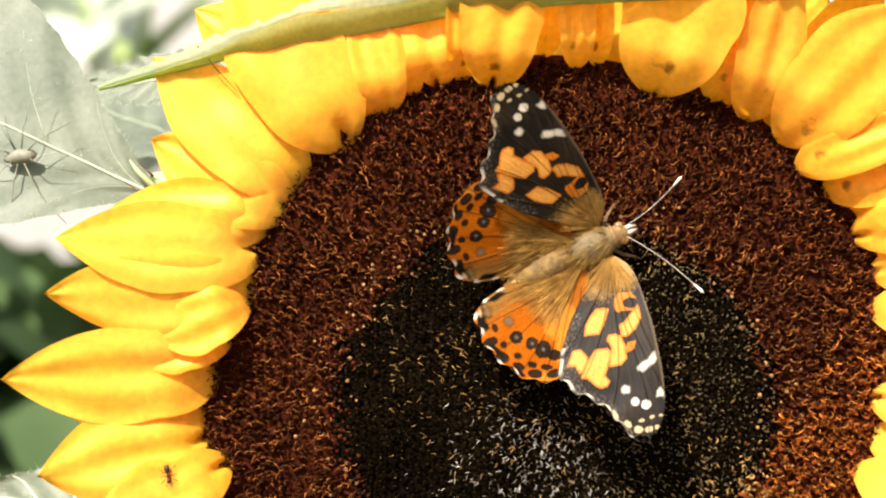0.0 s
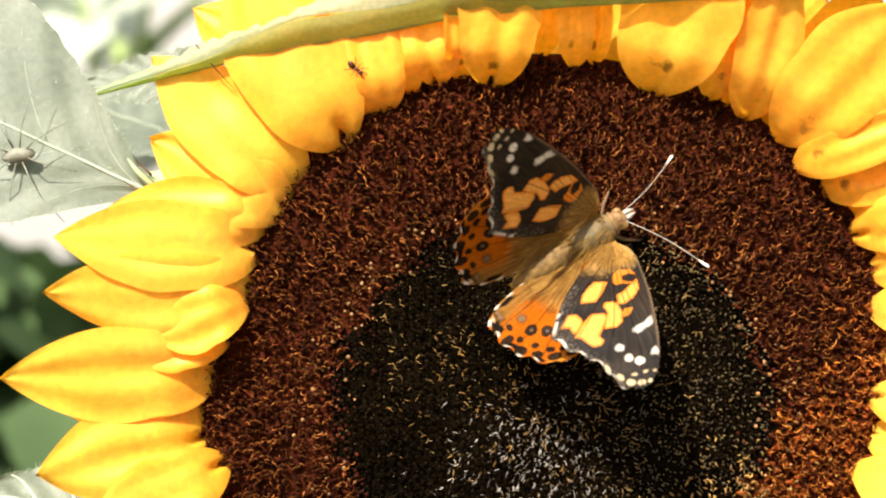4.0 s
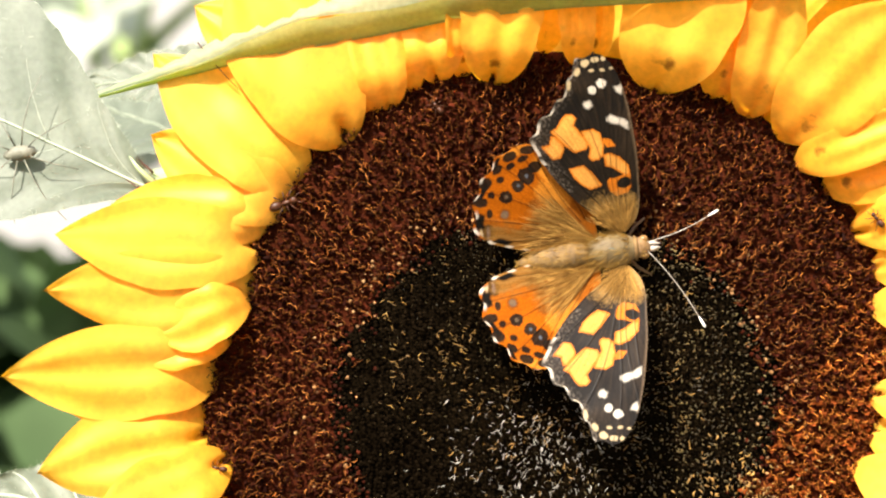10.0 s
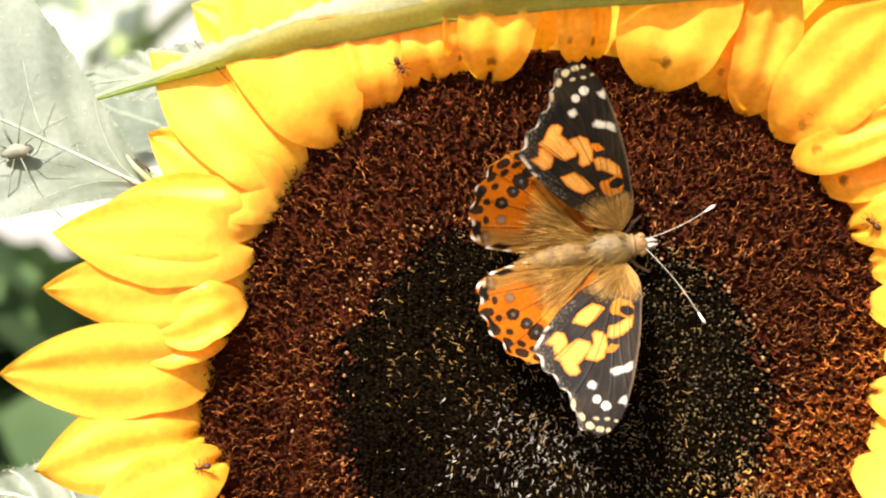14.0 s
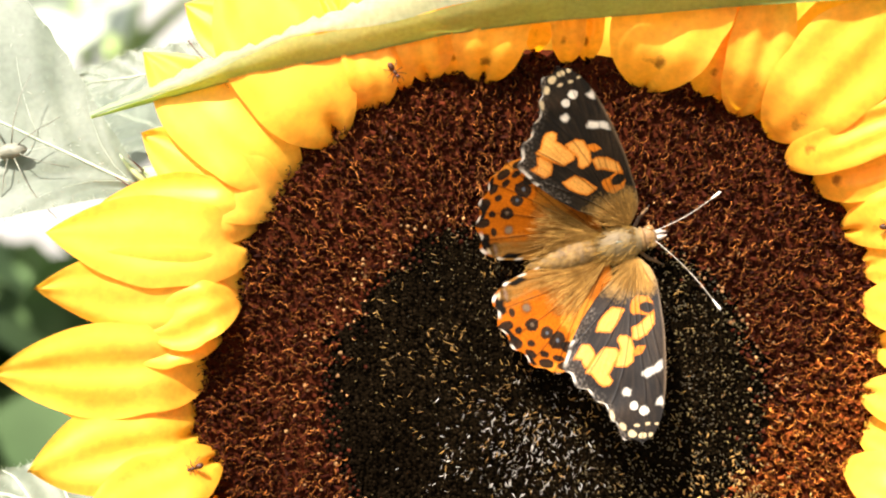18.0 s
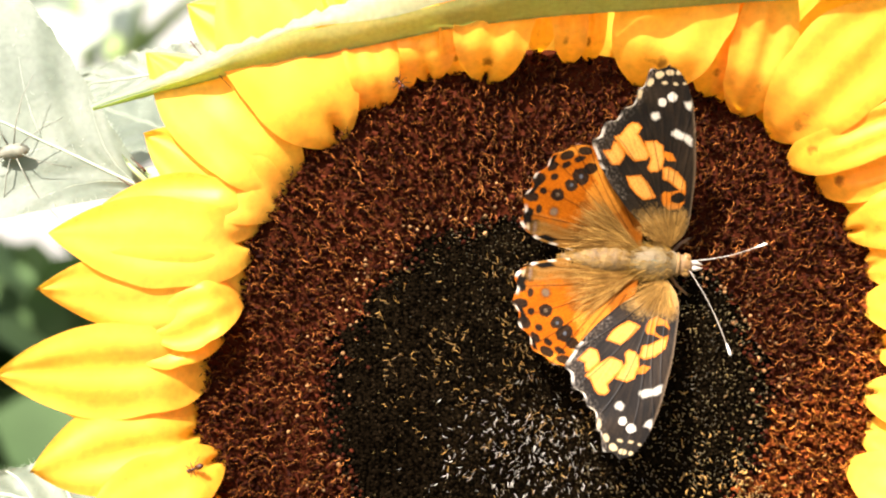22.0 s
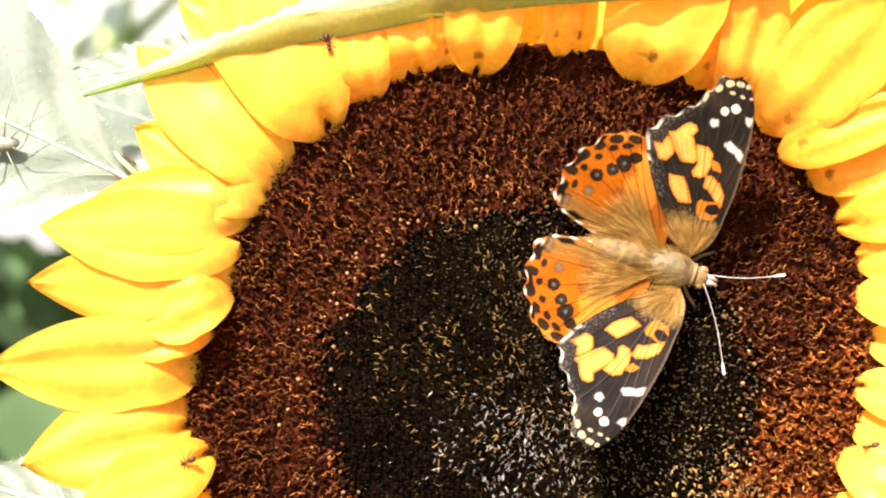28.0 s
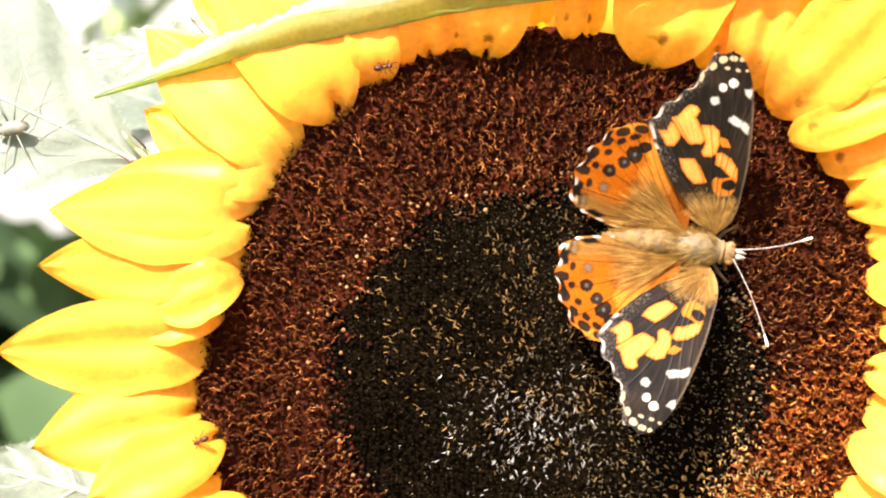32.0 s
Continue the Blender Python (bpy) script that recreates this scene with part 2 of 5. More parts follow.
def garden_wall():
    """A long white rendered wall behind the flower bed, slightly uneven."""
    nu, nv = 60, 16
    verts, faces = [], []
    for y in (3.4, 3.65):
        for i in range(nu):
            for j in range(nv):
                x, z = -5.0 + 8.0 * i / (nu - 1), 2.6 * j / (nv - 1)
                verts.append((x, y + 0.012 * noise.noise((x * 1.3, z * 1.3, y)), z))
    faces = grid_faces(nu, nv) + [tuple(q + nu * nv for q in reversed(f)) for f in grid_faces(nu, nv)]
    for i in range(nu - 1):
        a, b = i * nv + nv - 1, (i + 1) * nv + nv - 1
        faces.append((a, b, b + nu * nv, a + nu * nv))
    wall = new("wall_back", mesh_of("wall_back", verts, faces, PLASTER))
    tagged(wall, "white rendered garden wall out of focus", "wall", kind="structure")


def far_shrub(name, label, centre, size, count, leaf, mat, seed):
    """A leafy plant behind the flower: a forked stem and many single leaves."""
    rng = random.Random(seed)
    c = Vector(centre)
    thing = root(name, label, "shrub", Matrix.Translation((c.x, c.y, 0)), "plants behind the flower")
    rods = [tube([(0, 0, 0), (0.01, 0.0, c.z * 0.5), (0, 0.01, c.z)], [0.012, 0.009, 0.004])]
    for k in range(6):
        a, z = rng.uniform(0, 6.28), c.z - size[2] * rng.uniform(0.2, 0.9)
        rods.append(tube([(0, 0, z), (math.cos(a) * size[0] * 0.4, math.sin(a) * size[1] * 0.4, z + 0.04),
                          (math.cos(a) * size[0] * 0.8, math.sin(a) * size[1] * 0.8, z + 0.1)], [0.006, 0.004, 0.002], 6))
    part("stem", mesh_of("stem", *joined(*rods), STEM), thing)
    verts, faces = [], []
    for k in range(count):
        while True:
            d = Vector((rng.uniform(-1, 1), rng.uniform(-1, 1), rng.uniform(-1, 1)))
            if d.length < 1:
                break
        p = Vector((d.x * size[0], d.y * size[1], c.z + d.z * size[2]))
        q = Euler((rng.uniform(-0.9, 0.9), rng.uniform(-0.9, 0.9), rng.uniform(0, 6.28)))
        ln = leaf * rng.uniform(0.6, 1.3)
        b = len(verts)
        for s, w in ((0, 0.05), (0.25, 0.3), (0.6, 0.33), (1, 0.02)):
            for e in (-1, 0, 1):
                o = Vector(((s - 0.5) * ln, e * w * ln, 0.12 * ln * abs(e) * w - 0.25 * ln * (s - 0.4) ** 2))
                o.rotate(q)
                verts.append(p + o)
        for i in range(3):
            for j in range(2):
                faces.append((b + i * 3 + j, b + i * 3 + j + 1, b + i * 3 + j + 4, b + i * 3 + j + 3))
    tagged(part("foliage", mesh_of("foliage", verts, faces, mat), thing), kind="stuff")


ground()
far_shrub("garden_shrub", "dark green leafy shrub out of focus behind the flower", (-0.22, 0.55, 1.36), (0.30, 0.20, 0.15), 1500, 0.055, FAR_LEAF, 3)
far_shrub("garden_shrub", "dark green leafy shrub out of focus behind the flower", (0.50, 0.75, 1.30), (0.35, 0.25, 0.30), 420, 0.08, FAR_LEAF, 4)
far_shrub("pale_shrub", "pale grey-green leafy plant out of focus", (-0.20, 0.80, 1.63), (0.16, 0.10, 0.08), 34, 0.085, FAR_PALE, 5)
garden_wall()
far_shrub("tall_shrub", "tall green shrub far behind the flower bed", (-0.5, 1.6, 1.12), (0.7, 0.4, 0.36), 600, 0.12, FAR_LEAF, 6)


# ---- leaves of the sunflower plant ----
def leaf(name, label, base, tip, up, width, mat, droop=0.0, cup=0.1, lobes=9, teeth=0.05, seed=1, peak=0.35, vein=1.0, sides=(1.0, 1.0), power=0.55):
    """A toothed leaf blade with midrib and side veins, base to tip in plan millimetres; up is the side that its face looks to."""
    rng = random.Random(seed)
    b, t = at(*base), at(*tip)
    ln = (t - b).length
    ex = (t - b).normalized()
    ez = (Vector(up) - ex * Vector(up).dot(ex)).normalized()
    ey = ez.cross(ex)
    m = Matrix((ex, ey, ez)).transposed().to_4x4()
    m.translation = b
    thing = root(name, label, "leaf", m, "leaves of the plant")
    nu, nv, wd = 70, 25, width * MM

    def half(s):
        return wd * (s / peak) ** power * math.exp(power * (1 - s / peak)) * (1 - s ** 6) if s > 0 else 0

    def spot(s, e):
        w = half(s) * (1 + teeth * (abs((s * lobes * 2.0) % 1 - 0.5) * 2 - 0.5))
        y = e * w * (sides[0] if e < 0 else sides[1])
        wave = 0.05 * wd * math.sin(s * 17 + e * 2 + seed) * abs(e) + 0.03 * wd * noise.noise((s * 6, e * 3, seed))
        side = 0.02 * wd * math.cos((s * 7 - abs(e) * 1.6) * 6.283)
        return Vector((s * ln - 0.1 * wd * e * e, y, cup * wd * e * e - droop * ln * s * s + wave - side))

    verts = [spot(i / (nu - 1), j / (nv - 1) * 2 - 1) for i in range(nu) for j in range(nv)]
    part("blade", mesh_of("blade", verts, grid_faces(nu, nv), mat), thing)
    hv, hf = [], []
    for k in range(420):
        p = spot(rng.uniform(0.03, 0.97), rng.choice((-1, 1)) * (1.0 if k % 3 else rng.uniform(0.1, 1.0)))
        d = Vector((rng.uniform(-1, 1), rng.uniform(-1, 1), rng.uniform(0.2, 1.2))).normalized() * rng.uniform(0.0005, 0.0013)
        o = d.cross(Vector((0, 0, 1))).normalized() * 0.00005
        hf.append((len(hv), len(hv) + 1, len(hv) + 2))
        hv.extend([p - o, p + o, p + d])
    tagged(part("leaf_hair", mesh_of("leaf_hair", hv, hf, VEIN), thing, "short white leaf hairs"), kind="stuff")
    lift = Vector((0, 0, 0.0001))
    rib = tube([spot(k / 24 * 0.98, 0) + lift for k in range(25)], [vein * 0.0009 * (1 - k / 27) + 0.0001 for k in range(25)], 7)
    part("midrib", mesh_of("midrib", *rib, VEIN), thing)
    for k in range(4):
        for e in (-1, 1):
            s0 = 0.06 + 0.20 * k + rng.uniform(0, 0.03)
            pts = [spot(min(0.97, s0 + 0.20 * q), e * 0.93 * q) + lift * 0.1 for q in (0.0, 0.2, 0.4, 0.6, 0.8, 1.0)]
            part("side_vein", mesh_of("side_vein", *tube(pts, [vein * 0.00032 * (1 - 0.14 * q) for q in range(6)], 5), VEIN), thing)
    return thing


def plan(x, z, y):
    return (x, y, z)


leaf("sunflower_leaf", "broad pale green hairy sunflower leaf with thick white midrib", plan(-44.14, 7.48, 12), plan(-120.81, 43.6, 10), (0.1, -1, 0.3), 10, LEAF_TOP, 0.03, 0.10, seed=2,
     sides=(2.75, 3.2), power=2.0, peak=0.8, teeth=0.03, vein=0.2)
leaf("sunflower_leaf", "shaded green sunflower leaf behind the petals", plan(-48.84, 21.01, 60), plan(-84.2, 35.2, 70), (0.1, -0.7, 0.8), 12, LEAF_TOP, 0.05, 0.1, seed=4, vein=0.08)
leaf("sunflower_leaf", "small pale green toothed leaf beside the petals", plan(-37.84, 31.63, 24), plan(-66.48, 28.85, 28), (0.3, -0.9, 0.5), 5.5, LEAF_TOP, 0.05, 0.1, seed=6, teeth=0.12, lobes=6, vein=0.2)
leaf("sunflower_leaf", "pale green sunflower leaf below the petals", plan(-44.16, -50.48, 20), plan(-81.56, -39.52, 18), (0, -0.7, 0.8), 12, LEAF_TOP, 0.05, 0.1, seed=5)


# ---- the leaf that hangs over the flower ----
def hanging_leaf():
    """A long leaf seen nearly edge-on: its lit face above, its rim rolled under. Its origin lies far along the stalk, where it swings."""
    px, pz, py = 143.83, 44.59, -6.0
    thing = root("hanging_leaf", "long pale green leaf with rolled rim hanging over the petals", "leaf", Matrix.Translation(at(px, py, pz)))
    low = [(-55.6, 18.9), (-40.01, 23.2), (-20.65, 27.93), (1.47, 32.54), (19.91, 34.94), (47.57, 37.33), (75.22, 38.62), (148.96, 40.65)]
    fold = [(-55.3, 19.05), (-39.73, 24.3), (-24.17, 31.4), (-3.11, 35.06), (14.28, 39.46), (28.93, 44.03), (65.55, 48.61), (147.94, 45.86)]
    high = [(-55.9, 19.7), (-41.21, 26.27), (-24, 33), (-8.61, 39.09), (6.04, 46.78), (19.77, 53.19), (60.55, 61), (148.96, 50.79)]

    def along(line, s):
        u = s * (len(line) - 1)
        i = min(int(u), len(line) - 2)
        k = u - i
        a, b = Vector(line[i]), Vector(line[i + 1])
        return a.lerp(b, k)

    depth = [1.8, 1.2, 0.6, -1.6, -1.6, -1.8, -4.0, -5.8, -6.6, -6.8, -7.0, -8.2, -9.5, -9.5, -9.5]

    lip = [1.9, 1.9, 1.6, -0.6, -0.3, -0.2, -2.4, -3.8, -3.2, -2.8, -4.0, -6.6, -9.0, -9.0, -9.0]

    def near(s, line):
        u = s * (len(line) - 1)
        i = min(int(u), len(line) - 2)
        return line[i] + (line[i + 1] - line[i]) * (u - i) - py

    def arch(s):
        """The leaf bends towards the light past its middle, away from the petals below it."""
        q = min(1.0, max(0.0, (s - 0.46) / 0.24))
        return 3.5 * q * q * (3 - 2 * q)

    nu, nv = 90, 9
    under, face, edge = [], [], []
    for i in range(nu):
        s = i / (nu - 1)
        up = arch(s)
        a, b, c = (along(line, s) * (1 - up / 280.0) for line in (low, fold, high))
        tooth = 1.2 * (abs((s * 34) % 1 - 0.5) * 2 - 0.5) * min(1, s * 6)
        for j in range(nv):
            k = j / (nv - 1)
            p = a.lerp(b, k)
            under.append((p.x - px, near(s, lip) * (1 - k) + (near(s, depth) - 1.2) * k - up - 0.9 * math.sin(k * 3.14), p.y - pz + 0.25 * noise.noise((s * 30, k, 1))))
            q = b.lerp(c, k)
            face.append((q.x - px + tooth * k * 0.4, near(s, depth) - up - 1.2 + 1.2 * k - 0.6 * math.sin(k * 3.14), q.y - pz + tooth * k + 0.5 * noise.noise((s * 14, k * 2, 5))))
        p = a
        edge.append(Vector((p.x - px, near(s, lip) - up - 0.1, p.y - pz)) * MM)
    rim = mesh_of("rolled_rim", [Vector(v) * MM for v in under], grid_faces(nu, nv), LEAF_BACK)
    marks = [1.3 * math.exp(-(j / 1.5) ** 2) * max(0.0, noise.noise((i * 0.45, 3, 7)) + 0.25) for i in range(nu) for j in range(nv)]
    rim.attributes.new("stain", "FLOAT", "POINT").data.foreach_set("value", marks)
    part("rolled_rim", rim, thing, "yellow-green underside of the leaf")
    # the face that looks lit, painted lighter than the other leaves
    part("blade", mesh_of("blade", [Vector(v) * MM for v in face], grid_faces(nu, nv), BLADE_LIT), thing)
    part("rim_edge", mesh_of("rim_edge", *tube(edge, [0.00012] * nu, 6), LEAF_BACK), thing, "thin pale leaf edge")
    return thing


top_leaf = hanging_leaf()

# ---- the sunflower ----
FX, FY, FZ = 15.6, 9.0, -19.21
RX, RV = 60.0, 52.0
flower = root("sunflower", "large open sunflower with yellow petals and a brown disc", "sunflower", Matrix.Translation(at(FX, FY, FZ)) @ pose(0, 0, 0, 90))


def swell(u, v):
    """Height of the disc over its rim, in mm; u, v in mm from the disc's middle."""
    r = min(1.0, math.hypot(u / RX, v / RV))
    return 5.4 - 1.2 * r ** 2.0 - 3.0 * max(0.0, (r - 0.88) / 0.12) ** 2 + 0.8 * math.exp(-((u + 2.7) / 20) ** 2 - ((v + 4.6) / 17) ** 2)


def core(u, v):
    """Below 1 inside the dark middle of unopened buds."""
    return math.hypot((u - 2.0) / 35.0, (v + 5.7) / 29.9) + 0.06 * noise.noise((u * 0.12, v * 0.12, 3)) + 0.05 * noise.noise((u * 0.5, v * 0.5, 9))


def receptacle():
    nu, nv = 40, 120
    verts = [(0, 0, (swell(0, 0) - 0.9) * MM)]
    for i in range(1, nu + 1):
        for j in range(nv):
            a, r = 2 * math.pi * j / nv, i / nu
            u, v = RX * r * math.cos(a), RV * r * math.sin(a)
            verts.append((u * MM, v * MM, (swell(u, v) - 0.9) * MM))
    for j in range(nv):
        a = 2 * math.pi * j / nv
        verts.append((RX * 0.9 * math.cos(a) * MM, RV * 0.9 * math.sin(a) * MM, -9 * MM))
    faces = [(0, 1 + j, 1 + (j + 1) % nv) for j in range(nv)]
    for i in range(nu):
        for j in range(nv):
            a, b = 1 + i * nv + j, 1 + i * nv + (j + 1) % nv
            faces.append((a, a + nv, b + nv, b))
    slots = [1 if core(sum(verts[q][0] for q in f) / len(f) / MM, sum(verts[q][1] for q in f) / len(f) / MM) < 1.03 else 0 for f in faces]
    part("disc", mesh_of("disc", verts, faces, [RECEPTACLE, BUD], True, slots), flower, "dark brown seed disc")
    pts = [(0, 0.0, -0.014), (0, -0.002, -0.026), (0, -0.03, -0.05), (0, -0.2, -0.06), (0.01, -0.8, -0.06), (0.02, -1.47, -0.05)]
    part("stem", mesh_of("stem", *tube(pts, [0.024, 0.018, 0.012, 0.012, 0.014, 0.018], 14), STEM), flower, "thick green stem")
    for k in range(26):
        a = 2 * math.pi * k / 26
        c, s = math.cos(a), math.sin(a)
        verts = []
        ln, w = 26 + 6 * noise.noise((k, 0, 0)), 8
        for i in range(10):
            q = i / 9
            for e in (-1, 0, 1):
                half = w * (1 - q ** 2.2) * (0.6 + 0.5 * q)
                rr, tt = 50 + ln * q, e * half
                verts.append(((rr * c - tt * s) * MM, (rr * s * 0.93 + tt * c) * MM, (-9 - 5 * q * q - abs(e) * 1.0 + 2 * math.sin(q * 3 + k)) * MM))
        part("bract", mesh_of("bract", verts, grid_faces(10, 3), BRACT), flower)


receptacle()


def petal(bx, by, tx, ty, width, arch, lift, seed, cup=0.0, stained=0.12, face=0.0, spot=None):
    """A ray petal: rounded where it leaves the disc, arched, ribbed lengthwise, with a pointed tip."""
    b, t = Vector((bx, by)), Vector((tx, ty))
    d = t - b
    ln = d.length
    d.normalize()
    side = Vector((-d.y, d.x))
    nu, nv = 34, 17
    rng = random.Random(seed)
    bend, twist, tipdrop, lean = rng.uniform(-0.05, 0.05), face + rng.uniform(-0.10, 0.10), rng.uniform(2, 7), rng.uniform(-0.5, 0.5)
    fold = rng.uniform(-0.1, 0.7)
    crease = rng.uniform(-0.4, 0.4)
    notch = rng.choice((0.0, 0.04, 0.12))
    curl = rng.uniform(3.8, 5.2)
    b = b - d * 0.6
    ln += 0.6
    width, arch = width * 1.24, arch * 0.5
    blunt = min(0.42, 0.62 * width / ln)
    verts, mark = [], []
    for i in range(nu):
        s = (i / (nu - 1)) ** 1.35
        if s < blunt:
            prof = max(0.0, 1 - (1 - s / blunt) ** 2.2) ** 0.55 * 0.86
        else:
            q = (s - blunt) / (1 - blunt)
            prof = (0.86 + 0.55 * q * (1 - q)) * (1 - q ** 2.4) ** 0.9
        w = width / 2 * prof
        for j in range(nv):
            e = j / (nv - 1) * 2 - 1
            dent = math.exp(-((e - crease) / 0.24) ** 2)
            x = s * ln + notch * width * dent * math.exp(-(s / 0.10) ** 2)
            y = e * w * (1 + 0.05 * noise.noise((s * 5, e, seed))) + bend * ln * s * s
            z = lift * 0.8 + 7.0 + arch * 0.7 * math.sin(math.pi * min(1.0, s * 1.15) ** 0.6) - 0.5 * tipdrop * s * s + cup * ln * s ** 1.3
            z += -0.09 * width * fold * (e * e) + 0.32 * math.cos(e * 7.5 + seed) * math.sin(math.pi * s) - 0.6 * math.exp(-((e - crease) / 0.34) ** 2) * math.sin(math.pi * s) ** 2 + twist * e * w + lean * e * s * 1.6
            z += 0.5 * noise.noise((s * 4, e * 1.5, seed * 1.7)) - 1.6 * (max(0.0, 0.06 - s) / 0.06) ** 2 - 5 * notch * dent * math.exp(-(s / 0.16) ** 2) - curl * max(0.0, 1 - s / 0.28) ** 1.7
            p = b + d * x + side * y
            verts.append((p.x * MM, p.y * MM, z * MM))
            sore = 1.6 * math.exp(-(math.hypot((s - spot[0]) * ln, e * w - spot[1]) / spot[2]) ** 4) if spot else 0.0
            mark.append(sore + stained * math.exp(-((s - 0.16) / 0.13) ** 2) * (0.45 + 0.55 * math.exp(-((e - crease) / 0.4) ** 2)))
    me = mesh_of("petal", verts, grid_faces(nu, nv), PETAL)
    me.attributes.new("stain", "FLOAT", "POINT").data.foreach_set("value", mark)
    return part("petal", me, flower)


# start x, y and tip x, y from the disc's middle, width, arch and height over the rim
PETALS_LEFT = [
    (-51.3, -15.2, -71.4, -25.3, 10.6, 5, 2), (-54.4, -10.5, -80.5, -15.2, 13.0, 3, 1), (-54.9, -5.0, -75.8, -7.4, 7.9, 1, 0.4), (-52.6, 0.1, -85.7, -1.8, 13.4, 4, 0.9),
    (-48.1, 11.3, -62.8, 5.5, 9.5, 5, 2.6), (-50.9, 5.4, -67.3, 4.6, 8.8, 3, 1.2), (-46.8, 12.4, -79.2, 12.0, 12.3, 4, 1.3), (-46.0, 19.3, -77.2, 20.7, 12.6, 4, 1.0),
    (-52.3, -21.6, -65.2, -30.8, 8.7, 2, 0), (-60.3, 9.6, -77.3, 13.4, 8.3, 2, -2), (-57.6, -3.8, -73.8, -4.6, 7.4, 2, -2.5),
]
PETALS_TOP_LEFT = [
    (-41.2, 25.9, -63.7, 37.7, 11.9, 3, 0.2), (-39.1, 30.1, -63.6, 50.4, 13.4, 3, 0.8), (-31.9, 36.7, -51.0, 65.1, 16.6, 3, 2.2), (-44.4, 24.3, -70.3, 27.4, 10.1, 3, 1),
    (-28.1, 41.3, -36.2, 62.6, 6.4, 3, 0.6), (-40.1, 49.8, -57.2, 59.4, 9.7, 2, -4), (-24.9, 42.5, -29.9, 64.4, 7.7, 3, 1.4), (-21.3, 45.2, -25.6, 65.4, 5.5, 3, 0.4),
    (-28.9, 46.2, -47.8, 62.1, 10.2, 2, -3), (-16.7, 46.9, -19.5, 67.1, 9.1, 3, 1.5), (-32.6, 48.9, -42.0, 65.9, 10.2, 2, -3),
]
PETALS_TOP = [
    (-8.1, 46.5, -4.9, 66.7, 11.7, 4, 1.6), (-12.8, 47.8, -13.1, 66.2, 4.6, 3, 0.2), (0.8, 52.1, 1.9, 67.2, 4.6, 2, -0.6), (5.8, 49.9, 5.1, 66.7, 5.1, 3, 0.9),
    (9.2, 50.5, 9.3, 67.3, 4.0, 2, 0), (18.6, 45.3, 24.4, 67.7, 16.6, 4, 1.6), (28.3, 44.6, 32.8, 66.3, 7.0, 3, 0.3), (33.9, 41.3, 38.8, 65.1, 9.0, 4, 1.0),
]
PETALS_TOP_RIGHT = [
    (39.5, 37.6, 56.5, 58.5, 14.6, 5, 2.4), (42.3, 33.2, 64.6, 43.1, 7.7, 4, 2), (31.9, 43.1, 38.1, 66.2, 7.4, 3, -1), (46.7, 29.6, 65.8, 35.1, 8.8, 3, 0),
    (50.5, 28.1, 68.3, 31.8, 7.4, 2, -1.5), (41.2, 39.4, 52.7, 63.3, 11.1, 2, -1), (44.9, 35.9, 60.2, 54.7, 10.1, 2, -1.5), (51.7, 21.9, 68.6, 27.8, 9.0, 3, 1),
]
PETALS_RIGHT = [
    (54.8, 15.8, 71.3, 19.3, 9.0, 3, 1), (54.4, 9.7, 71.0, 9.9, 9.0, 4, 2), (56.6, 2.8, 73.3, 0.4, 7.7, 3, 0), (54.4, -4.7, 72.8, -7.8, 8.2, 3, 1),
    (54.4, -10.8, 72.9, -17.5, 9.2, 3, 0), (51.8, -16.4, 71.7, -25.9, 10.0, 4, 3), (50.4, -23.9, 68.7, -35.9, 10.3, 4, 1),
]
PETALS_BELOW = [
    (27.7, -45.4, 33.5, -66.2, 14.3, 4, 0), (36.6, -39.5, 44.9, -58.3, 14.3, 4, 2), (17.5, -48.8, 20.7, -70.5, 14.3, 4, 1), (7.4, -50, 7.9, -72, 14.3, 4, 2), (-2.6, -50.9, -4.6, -72.6, 14.3, 4, 0),
    (-12.7, -49.3, -17.3, -70.5, 14.3, 4, 1), (-22.8, -45.5, -30.8, -65.7, 14.3, 4, 2), (-32, -40.8, -44.5, -59, 14.3, 4, 0), (-40.2, -34.2, -55.2, -50.6, 14.3, 4, 1), (-46.5, -26.7, -65, -40.5, 13.3, 4, 2),
]
# brown sores by petal: place along it, across it and size
SORES = {16: (0.55, 0.3, 0.75), 7: (1.0, 0.0, 0.55), 2: (0.985, 0.0, 0.8)}
number = 0
for ring, cup, face in ((PETALS_LEFT, 0.26, -0.03), (PETALS_TOP_LEFT, 0.03, 0.0), (PETALS_TOP, 0.50, 0.0), (PETALS_TOP_RIGHT, 0.50, 0.0), (PETALS_RIGHT, 0.40, -0.15), (PETALS_BELOW, 0.25, 0.0)):
    for values in ring:
        number += 1
        petal(*values, number, cup, 1.0 if ring in (PETALS_TOP, PETALS_TOP_RIGHT) else 0.12, face, SORES.get(number))
BACK = 34
for k in range(BACK):
    a = 2 * math.pi * (k + 0.3) / BACK
    if 2.4 < a < 3.75:
        continue
    c, s = math.cos(a), math.sin(a) * 0.93
    petal(53 * c, 53 * s, 84 * c + 4 * s, 84 * s - 4 * c, 11, 1.5, -8.5, 100 + k)


def awn_and_edge(points, thick, mat):
    part("dry_awn_and_edge", mesh_of("dry_awn_and_edge", *tube([at(x, y, z) - at(FX, FY, FZ) for x, z, y in points], thick, 6), mat), flower, "thin dry bract tips and one petal's dark edge line", pose(0, 0, 0, -90))


awn_and_edge([(-52.5, 15.4, 9), (-51.0, 13.45, 8.5), (-47.5, 10.2, 8)], [0.0001, 0.00042, 0.00062], BRACT)
awn_and_edge([(-51.0, 14.95, 8.6), (-49.2, 13.36, 8.3), (-48.4, 12.6, 8)], [0.00008, 0.00018, 0.00024], ANT)
